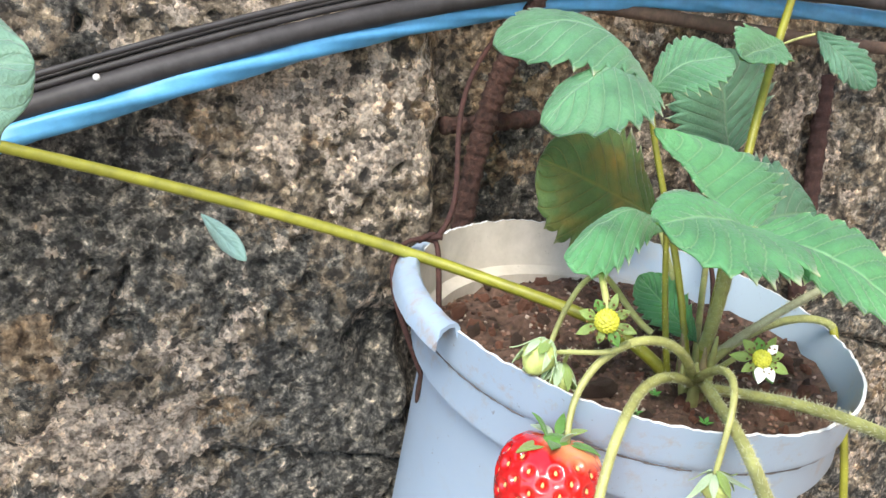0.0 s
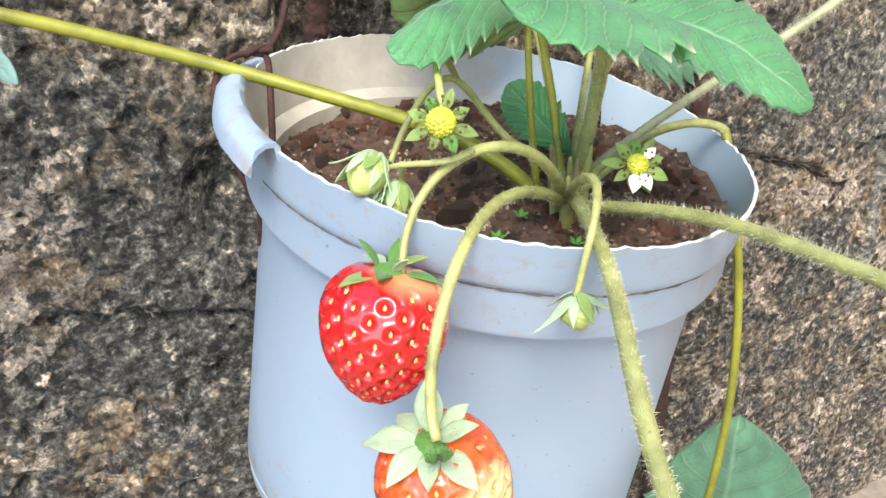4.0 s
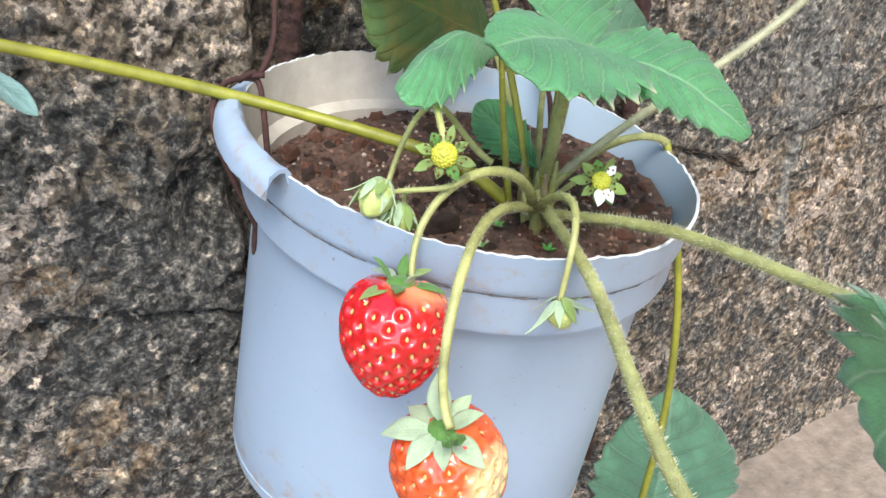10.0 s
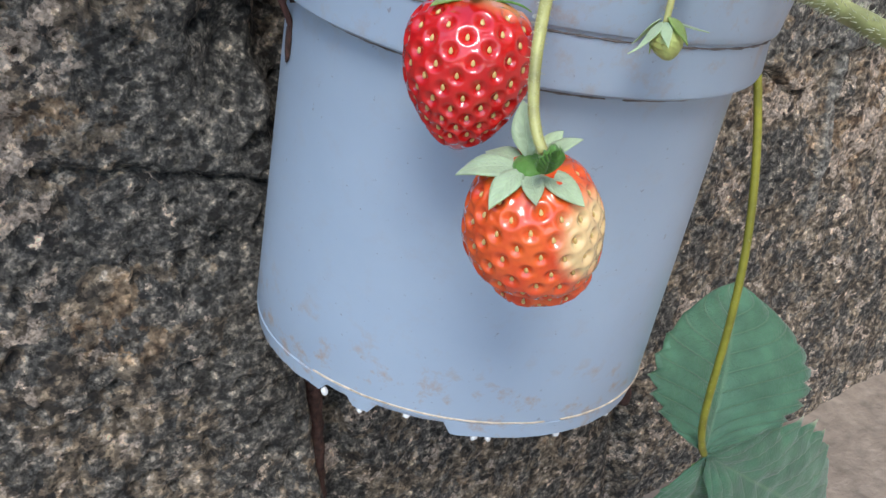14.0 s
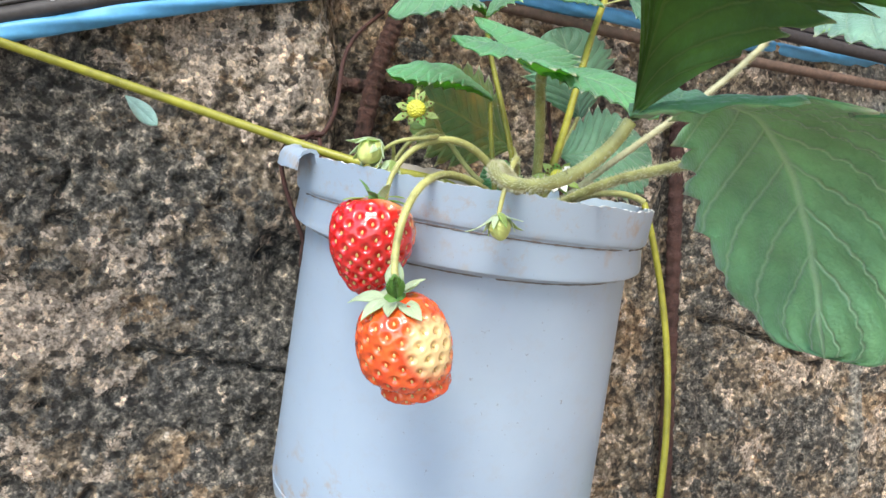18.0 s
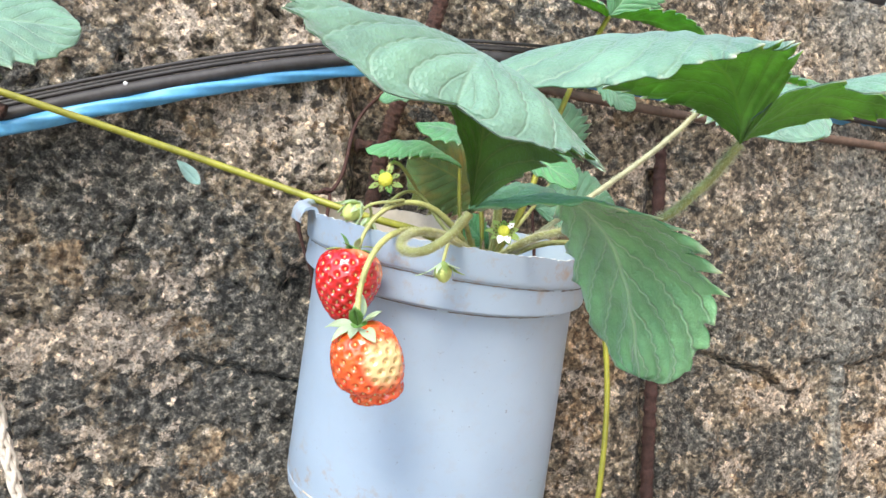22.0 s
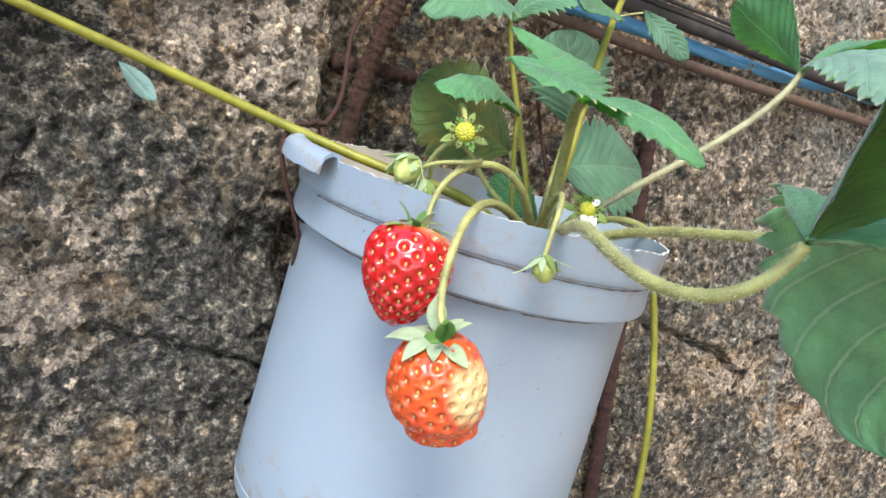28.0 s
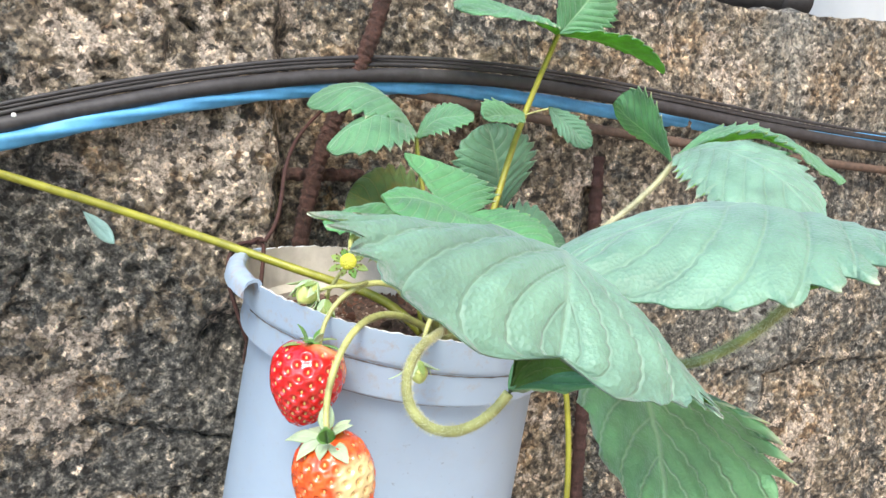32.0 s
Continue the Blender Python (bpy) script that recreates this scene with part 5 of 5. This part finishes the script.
def flower(name, label, centre, axis, r, sepals, petals, stamens, length):
    x, y, z = frame_of(axis)
    c = Vector(centre)
    bm = bmesh.new()
    bmesh.ops.create_uvsphere(bm, u_segments=16, v_segments=8, radius=r * 0.8)
    for v in bm.verts:
        q = v.co.copy()
        v.co = c - z * r * 0.7 + x * q.x + y * q.y + z * q.z * 0.5
    ob = part(name, bm, STEM, plant, label)
    heart(ob, c, axis, r, YELLOW, 0.75)
    for k in range(sepals):
        a = 2 * math.pi * k / sepals + 0.3
        way = x * math.cos(a) + y * math.sin(a) + z * (0.15 + 0.1 * math.sin(k * 2.3))
        sepal(ob, SEPAL if k % 4 == 1 else SEPAL_YELLOW, c + (x * math.cos(a) + y * math.sin(a)) * r * 0.7 - z * r * 0.4, way, length * (0.72 + 0.5 * ((k * 7) % 5) / 5), length * (0.44 + 0.16 * ((k * 3) % 4) / 3), 0.12, nrm=z, seed=k)
    for way, scale in petals:
        way = Vector(way)
        a = math.atan2(way.dot(y), way.dot(x))
        way = x * math.cos(a) + y * math.sin(a) + z * 0.3
        sepal(ob, PETAL, c + (x * math.cos(a) + y * math.sin(a)) * r * 0.8 - z * r * 0.1, way + z * 0.25, length * 1.05 * scale, length * 0.72 * scale, 0.25, "petal", z, 3)
    for k in range(stamens):
        a = 2 * math.pi * k / stamens
        s = c + (x * math.cos(a) + y * math.sin(a)) * r * (1.05 + 0.25 * (k % 2)) - z * r * 0.05
        bm = bmesh.new()
        tube(bm, [s, s + (x * math.cos(a) + y * math.sin(a)) * r * 0.3 + z * r * 0.25], 0.00007, 5)
        bmesh.ops.create_icosphere(bm, subdivisions=1, radius=0.00040, matrix=Matrix.Translation(s + (x * math.cos(a) + y * math.sin(a)) * r * 0.32 + z * r * 0.28))
        part("stamen", bm, STAMEN, ob)
    return ob


apex = bezier(FLOWER_PATH, 10)[5]
stalk("pedicel", [tuple(apex), (0.026, -0.115, 0.050), (0.016, -0.136, 0.050), (0.0135, -0.1450, 0.0400)], 0.0009, 0.0009, STEM, plant, "short flower stalk", 40)
flower("flower", "spent yellow-green flower with dark stamens", (0.0120, -0.1468, 0.0388), (-0.35, -0.80, 0.42), 0.0032, 8, [], 22, 0.0054)
stalk("pedicel", [tuple(CROWN), (0.075, -0.126, 0.010), (0.075, -0.134, 0.018), (0.0690, -0.1405, 0.0165)], 0.0009, 0.0008, STEM, plant, "short flower stalk", 60)
flower("flower", "withering flower with few white petals left", (0.0690, -0.1415, 0.0162), (-0.30, -0.80, 0.50), 0.0028, 9, [((-0.32, 0, -1), 0.85), ((0.32, 0, -1), 0.75), ((0.9, 0, 0.6), 0.6)], 20, 0.0062)


def young_fruit(centre, axis, r, long, length, count, label, mats, hug=0.9, open_out=1.0):
    """Unripe fruit or bud; axis points from the stalk to the tip."""
    x, y, z = frame_of(axis)
    c = Vector(centre)
    bm = bmesh.new()
    bmesh.ops.create_uvsphere(bm, u_segments=40, v_segments=28, radius=1.0)
    for v in bm.verts:
        q = v.co.copy()
        k = 1 + 0.06 * math.sin(q.z * 16 + math.atan2(q.y, q.x) * 8) * (1 - abs(q.z))
        taper = 1 - 0.25 * max(0, q.z)
        v.co = c + (x * q.x + y * q.y) * r * k * taper + z * q.z * r * long
    ob = part("unripe_fruit", bm, GREEN_FRUIT, plant, label)
    for k in range(count):
        a = 2 * math.pi * k / count
        out = x * math.cos(a) + y * math.sin(a)
        over = lambda th, far=1.08: c + (out * math.sin(th) - z * math.cos(th) * long) * r * far
        reach = (1.0, 0.75, 1.15, 0.6)[k % 4]
        flare = (0.25, 0.5, 0.1, 0.9)[(k * 3) % 4]
        end = over(1.2 * hug) + (z * reach + out * flare * open_out) * length * 0.45
        half = z.cross(out) * length * 0.17
        bm = bmesh.new()
        blade(bm, None, None, spine=[over(0.15), over(0.7, 1.2), over(1.2 * hug, 1.12), end], halves=[(0, -half, half), (1, -half, half)], up=out - z * 0.2, teeth=1, ns=16, nu=3, thick=0.00012, ribs=0.0, widest=0.45, tooth=0.0, droop=0.0, wedge=1.0, point=0.95, seed=k)
        leaf = part("sepal", bm, mats[k % len(mats)], ob)
        leaf.data.materials.append(mats[k % len(mats)])
    return ob


young_fruit((0.0003, -0.1332, 0.0248), (-0.60, -0.35, -0.45), 0.0045, 1.20, 0.0090, 11, "pale green unripe strawberry in a ragged pale cap", (SEPAL_PALE, SEPAL_PALE, SEPAL_PALE, SEPAL_YELLOW), 1.35)
young_fruit((0.0068, -0.1345, 0.0175), (-0.30, -0.40, -0.85), 0.0036, 1.15, 0.0082, 9, "pale green unripe strawberry in a ragged pale cap", (SEPAL_PALE, SEPAL_PALE, SEPAL_YELLOW), 1.25)
stalk("pedicel", [tuple(bezier(BUD_PATH, 10)[8]), (0.0095, -0.1325, 0.0245), (0.0085, -0.1330, 0.0215)], 0.0007, 0.0006, STEM, plant, "short stalk of an unripe fruit", 20)
bud_way = Vector((0.05, -0.25, -1)).normalized()
young_fruit(tuple(Vector(SMALL_BUD_PATH[-1]) + bud_way * 0.0034), bud_way, 0.0036, 1.10, 0.0076, 9, "small hanging green bud with pale sepals", (SEPAL_PALE, SEPAL_PALE, SEPAL_YELLOW), 0.85, 3.0)



def strawberry(label, top, tip, r, mat, profile, seeds, lobes, sepals, sep_len, sep_mats, seed, lifts=(0.9, 0.25, 0.55, -0.05, 0.35), slim=0.42):
    """A berry hanging from top to tip, with dimples, seeds and a leafy cap."""
    top, tip = Vector(top), Vector(tip)
    z = (top - tip).normalized()
    y = Vector((0, 1, 0))
    y = (y - z * y.dot(z)).normalized()
    x = y.cross(z)
    h = (top - tip).length
    centre = (top + tip) / 2
    rot = Matrix((x, y, z)).transposed().to_4x4()
    place = Matrix.Translation(centre) @ rot

    def radius(t, a):
        up, down = profile
        peak = (up / (up + down)) ** up * (down / (up + down)) ** down
        rr = max(t, 1e-6) ** up * max(1 - t, 1e-6) ** down / peak * r
        for at, aa, size, amount in lobes:
            da = math.cos(a - aa)
            rr *= 1 + amount * math.exp(-(((t - at) / size) ** 2)) * max(0, da)
        return rr

    def skin(t, a):
        rr = radius(t, a)
        return Vector((rr * math.cos(a), rr * math.sin(a), h * (0.5 - t)))

    pts, norms = [], []
    n = seeds
    for i in range(n):
        t = 0.05 + 0.85 * (i + 0.5) / n
        t = t + 0.05 * math.sin(t * math.pi)
        a = i * 2.39996
        p = skin(min(t, 0.95), a)
        e = 0.02
        nn = (skin(min(t + e, 0.99), a) - skin(t - e, a)).cross(skin(t, a + e) - skin(t, a - e))
        nn = nn.normalized() if nn.dot(Vector((p.x, p.y, 0)) + Vector((0, 0, (0.5 - t) * 0.01))) > 0 else -nn.normalized()
        pts.append(p)
        norms.append(nn)
    arr = np.array([tuple(p) for p in pts])
    bm = bmesh.new()
    nr, na = 130, 176
    grid = []
    for i in range(nr + 1):
        row = []
        for k in range(na):
            a = 2 * math.pi * k / na
            p = skin((1 - math.cos(math.pi * (0.01 + 0.98 * i / nr))) / 2, a)
            d = np.sqrt(((arr - np.array(p)) ** 2).sum(1)).min()
            out = Vector((p.x, p.y, p.z * 0.6))
            if out.length > 1e-6:
                out.normalize()
            sink = math.exp(-((d / 0.00120) ** 2)) * 0.0011 - 0.00042 * math.exp(-(((d - 0.0020) / 0.0008) ** 2))
            sink += 0.0005 * noise.noise(p * 130 + Vector((seed, 0, 0)))
            row.append(bm.verts.new(p - out * sink))
        grid.append(row)
    for a, b in zip(grid, grid[1:]):
        for k in range(na):
            bm.faces.new((a[k], b[k], b[(k + 1) % na], a[(k + 1) % na]))
    bm.faces.new(grid[0])
    bm.faces.new(grid[-1][::-1])
    ob = part("strawberry", bm, mat, plant, label)
    ob.matrix_world = place
    sb = bmesh.new()
    bmesh.ops.create_icosphere(sb, subdivisions=2, radius=1.0)
    for v in sb.verts:
        v.co = Vector((v.co.x * 0.00044 * (1 - 0.35 * v.co.z), v.co.y * 0.00032, v.co.z * 0.00072))
    me = bpy.data.meshes.new("seed")
    sb.to_mesh(me)
    sb.free()
    me.polygons.foreach_set("use_smooth", [True] * len(me.polygons))
    me.materials.append(SEED)
    for p, nn in zip(pts, norms):
        s = new("seed", me)
        s.parent = ob
        down = Vector((0, 0, -1))
        zz = -(down - nn * down.dot(nn)).normalized()
        xx = nn.cross(zz)
        s.matrix_local = Matrix.Translation(p - nn * 0.00045) @ Matrix((xx, nn, zz)).transposed().to_4x4()
    for k in range(sepals):
        a = 2 * math.pi * k / sepals + seed
        out = Vector((math.cos(a), math.sin(a), 0))
        lift = lifts[k % len(lifts)]
        length = sep_len * (0.8 + 0.4 * ((k * 3) % 5) / 5)
        sepal(ob, sep_mats[k % len(sep_mats)], Vector((0, 0, h * 0.485)) + out * 0.0016, out + Vector((0, 0, lift)), length, length * slim, 0.18, nrm=(0, 0, 1), seed=k)
    bm = bmesh.new()
    bmesh.ops.create_uvsphere(bm, u_segments=18, v_segments=10, radius=0.0036)
    for v in bm.verts:
        v.co = Vector((v.co.x, v.co.y, v.co.z * 0.45 + h * 0.49))
    part("cap_disc", bm, SEPAL, ob)
    return ob


strawberry("ripe glossy red strawberry with pale shoulder", (-0.0022, -0.1494, 0.0092), (-0.0080, -0.1510, -0.0222), 0.0139, BERRY_RED, (0.36, 0.66), 128, [], 8, 0.0094, (SEPAL, SEPAL_PALE, SEPAL, SEPAL_YELLOW), 0.9, (1.7, 0.12, 1.3, 0.05, 0.4, 1.5, 0.1, 0.5), 0.40)
strawberry("half-ripe orange strawberry with creamy patch and lower lobe", (-0.0044, -0.1718, -0.0195), (0.0048, -0.1646, -0.0532), 0.0148, BERRY_PALE, (0.40, 0.40), 135, [(0.78, 2.9, 0.07, -0.30), (0.80, -1.6, 0.05, -0.10), (0.91, -0.5, 0.08, 0.20)], 8, 0.0118, (SEPAL_PALE, SEPAL_PALE, SEPAL_PALE), 0.2, (0.30, 1.3, 0.05, 0.2, 0.0, 0.15, -0.15, 0.9), 0.50)
leaflet(plant, SEPAL, (-0.0055, -0.1770, -0.0185), (-0.0085, -0.1835, -0.0110), name="bract", label="dark green bract on the fruit stalk", up=(-0.3, -1, -0.4), width=0.0058, fold=8, arch=0.0008, teeth=2, tooth=0.02, point=0.8, under=SEPAL, seed=32)

# ---- neighbouring plant's leaf ----
edge = new("neighbour_plant")
tagged(edge, "blue-green strawberry leaf of a neighbouring plant above the cables", "strawberry plant")
pet = stalk("petiole", [(-0.30, -0.03, 0.02), (-0.26, -0.08, 0.09), (-0.195, -0.105, 0.098)], 0.0016, 0.0013, STEM, edge, "", 120)
leaflet(pet, LEAF_BLUE, (-0.195, -0.105, 0.098), (-0.1135, -0.0985, 0.1015), up=(0.05, -0.65, 0.75), width=0.062, fold=8, arch=0.004, seed=40)

# ---- cables, bars, wires ----
def twisted(name, label, ctrl, r, mat, turns, strands, category="cable", n=260, group="cables along the wall", depth=0.18):
    """A cable whose sheath shows its twisted strands."""
    pts = bezier(ctrl, n)
    bm = bmesh.new()
    side = None
    rings = []
    for i, p in enumerate(pts):
        d = (pts[min(i + 1, n)] - pts[max(i - 1, 0)]).normalized()
        side = d.orthogonal().normalized() if side is None else (side - d * side.dot(d)).normalized()
        up = d.cross(side)
        ring = []
        for k in range(20):
            a = 2 * math.pi * k / 20
            rr = r * (1 - depth * 0.5 + depth * abs(math.cos(strands * 0.5 * (a + 2 * math.pi * turns * i / n))) + 0.05 * noise.noise(p * 80))
            ring.append(bm.verts.new(p + rr * (math.cos(a) * side + math.sin(a) * up)))
        rings.append(ring)
    for lo, hi in zip(rings, rings[1:]):
        for k in range(20):
            bm.faces.new((lo[k], lo[(k + 1) % 20], hi[(k + 1) % 20], hi[k]))
    bm.faces.new(rings[0][::-1])
    bm.faces.new(rings[-1])
    return tagged(mesh_object(name, bm, mat), label, category, group)


def shifted(ctrl, dy, dz, wave=0.0, seed=0):
    return [(x, y + dy + wave * noise.noise(Vector((x * 9, seed, 0))), z + dz + wave * noise.noise(Vector((x * 9, seed, 5)))) for x, y, z in ctrl]


twisted("cable", "bright blue twisted cable along the wall", [(-0.32, -0.020, 0.020)] + BLUE_PATH + [(0.72, 0.018, 0.090)], 0.0040, BLUE, 60, 4, depth=0.26)
twisted("cable", "thick black cable with a white fleck along the wall", [(-0.32, -0.016, 0.022)] + BLACK_PATH + [(0.70, 0.010, 0.070)], 0.0039, BLACK, 4, 2, depth=0.05)
for k, (dy, dz, r) in enumerate(((0.000, 0.0054, 0.0013), (0.003, 0.0074, 0.0012), (-0.001, 0.0094, 0.0011))):
    twisted("cable", "thin black cable in a bundle along the wall", shifted([(-0.32, -0.014, 0.022)] + BLACK_PATH + [(0.70, 0.010, 0.070)], dy, dz, 0.0025, k * 3), r, BLACK, 3, 2, depth=0.06)
twisted("cable", "dull brown cable sagging along the wall", [(0.05, 0.010, 0.112), (0.10, 0.008, 0.108), (0.15, 0.006, 0.100), (0.20, 0.004, 0.086), (0.28, 0.002, 0.083), (0.37, 0.004, 0.073), (0.50, 0.010, 0.060), (0.66, 0.016, 0.052)], 0.0030, BROWN, 26, 3)
bm = bmesh.new()
bmesh.ops.create_icosphere(bm, subdivisions=2, radius=0.0012)
for v in bm.verts:
    v.co = Vector((v.co.x, v.co.y * 0.4, v.co.z)) + Vector((-0.0996, -0.0160, 0.0882))
tagged(mesh_object("paint_fleck", bm, WHITE_POT), "small white paint fleck on the black cable", "paint fleck")


def rebar(label, ctrl, r, n=150, pitch=0.0075, mat=RUST):
    """Ribbed reinforcing bar."""
    pts = bezier(ctrl, n)
    bm = bmesh.new()
    total = sum((b - a).length for a, b in zip(pts, pts[1:]))
    rad = lambda s: r * (1 + 0.20 * max(0, math.sin(2 * math.pi * s * total / pitch)) + 0.06 * noise.noise(Vector((s * 60, 0, 1))))
    tube(bm, pts, rad, 14, 0.10)
    return tagged(mesh_object("reinforcing_bar", bm, mat), label, "rusty bar")


rebar("rusty ribbed reinforcing bar holding up the cables", [(0.0905, -0.004, 0.260), (0.0860, -0.010, 0.175), (0.0820, -0.006, 0.135), (0.0770, 0.000, 0.115), (0.0550, 0.002, 0.099), (0.0420, 0.002, 0.080), (0.0375, 0.004, 0.050), (0.0360, 0.008, 0.020), (0.030, 0.014, -0.06), (0.024, 0.018, -0.20), (0.024, 0.020, -0.30)], 0.0043, 260)
rebar("dark rusty reinforcing bar in the wall's joint", [(0.247, 0.026, 0.07), (0.248, 0.025, -0.02), (0.245, 0.025, -0.12), (0.243, 0.026, -0.30)], 0.0042, 200, 0.011, DARK_RUST)
rebar("short rusty bar sticking out of the wall", [(-0.260, 0.010, 0.100), (-0.220, -0.014, 0.090), (-0.157, -0.024, 0.0705)], 0.0036)
rebar("rusty cross bar behind the pot", [(0.030, 0.010, 0.060), (0.055, 0.012, 0.059), (0.080, 0.024, 0.058)], 0.0034)

wire = new("hanging_wire")
tagged(wire, "rusty wire that ties the pot to the bar", "wire")
bm = bmesh.new()
tube(bm, bezier([(0.0520, 0.006, 0.0960)] + WIRE_PATH, 60), 0.0010, 8, 0.15)
part("strand", bm, WIRE, wire)
def rim_point(p, radius, height):
    """A point beside the pot at the angle of p, given by its distance from the axis and its height on it."""
    return tuple(POT_M @ squeeze(radius, pot_angle(p), height))


KNOT = (0.0038, -0.0482, 0.0314)
MIDWAY = tuple((Vector(KNOT) + Vector(HOLE)) / 2)
for k, loop in enumerate(([KNOT, rim_point(KNOT, 0.0870, 0.0060), rim_point(MIDWAY, 0.0905, 0.0040), rim_point(MIDWAY, 0.0895, -0.010), rim_point(HOLE, 0.0800, -0.016), rim_point(HOLE, 0.0680, hole_height + 0.002)],
                          [KNOT, rim_point(KNOT, 0.0715, 0.0060), rim_point(MIDWAY, 0.0705, -0.002), rim_point(HOLE, 0.0680, -0.014), rim_point(HOLE, 0.0670, -0.022)],
                          [(-0.001, -0.046, 0.031), (0.003, -0.052, 0.037), (0.008, -0.047, 0.033), (0.003, -0.044, 0.029), (0.000, -0.049, 0.034), (0.006, -0.051, 0.033)])):
    bm = bmesh.new()
    tube(bm, bezier(loop, 40), 0.0010, 8, 0.15)
    part("loop" if k < 2 else "knot", bm, WIRE, wire)
wire2 = new("hanging_wire")
tagged(wire2, "rusty wire hooked over the far side of the pot's rim", "wire")
bm = bmesh.new()
tube(bm, bezier([(0.118, -0.060, -0.012), (0.1205, -0.0575, 0.006), (0.1195, -0.0560, 0.016), (0.1215, -0.0480, 0.012), (0.130, -0.020, 0.030), (0.150, 0.012, 0.066), (0.160, 0.030, 0.070)], 60), 0.0010, 8, 0.15)
part("strand", bm, WIRE, wire2)

# ---- rope ----
rope = new("braided_rope")
tagged(rope, "white braided rope with black flecks hanging from the bar", "rope")
line = bezier([(-0.198, -0.030, 0.093), (-0.194, -0.040, 0.080), (-0.188, -0.032, 0.050), (-0.172, -0.026, -0.045), (-0.140, -0.022, -0.190), (-0.118, -0.020, -0.320), (-0.10, -0.020, -0.420)], 300)
for turn in (1, -1):
    for k in range(4):
        pts = []
        for i, p in enumerate(line):
            d = (line[min(i + 1, 300)] - line[max(i - 1, 0)]).normalized()
            u = Vector((0, -1, 0))
            u = (u - d * u.dot(d)).normalized()
            v = d.cross(u)
            a = turn * (i * 0.285 + 0.0) + k * math.pi / 2
            r = 0.0023 + 0.00035 * math.cos(2 * (i * 0.285) + k * math.pi + (0 if turn > 0 else math.pi))
            pts.append(p + (u * math.cos(a) + v * math.sin(a)) * r)
        bm = bmesh.new()
        tube(bm, pts, 0.00145, 7, 0.12)
        ob = part("strand", bm, ROPE, rope)
        if k == 0:
            for i in range(4, 292, 11):
                if (i // 11) % 2 == (0 if turn > 0 else 1):
                    continue
                bm = bmesh.new()
                seg = pts[i:i + 4]
                d = (line[i + 1] - line[i]).normalized()
                seg = [q + (q - line[i + m] - d * (q - line[i + m]).dot(d)).normalized() * 0.0005 for m, q in enumerate(seg)]
                tube(bm, seg, 0.00128, 7)
                part("black_fleck", bm, FLECK, ob)

# ---- on top of the wall ----
jar = new("white_plant_pot")
jar.location = (0.600, 0.145, 0.178)
tagged(jar, "white plastic plant pot standing on top of the wall", "plant pot")
bm = bmesh.new()
lathe(bm, [(0.0, 0.0), (0.082, 0.0), (0.085, 0.003), (0.098, 0.15), (0.102, 0.152), (0.103, 0.17), (0.099, 0.171), (0.096, 0.15), (0.082, 0.02), (0.0, 0.02)], 64)
part("body", bm, WHITE_POT, jar)
hose = new("black_pipe")
tagged(hose, "black plastic pipe lying on top of the wall", "pipe")
bm = bmesh.new()
tube(bm, bezier([(0.30, 0.110, 0.202), (0.38, 0.085, 0.192), (0.450, 0.062, 0.191)], 40), 0.011, 16)
part("tube", bm, BLACK, hose)
bm = bmesh.new()
tube(bm, bezier([(0.436, 0.067, 0.191), (0.458, 0.059, 0.191)], 6), 0.0128, 20)
part("collar", bm, BLACK, hose)
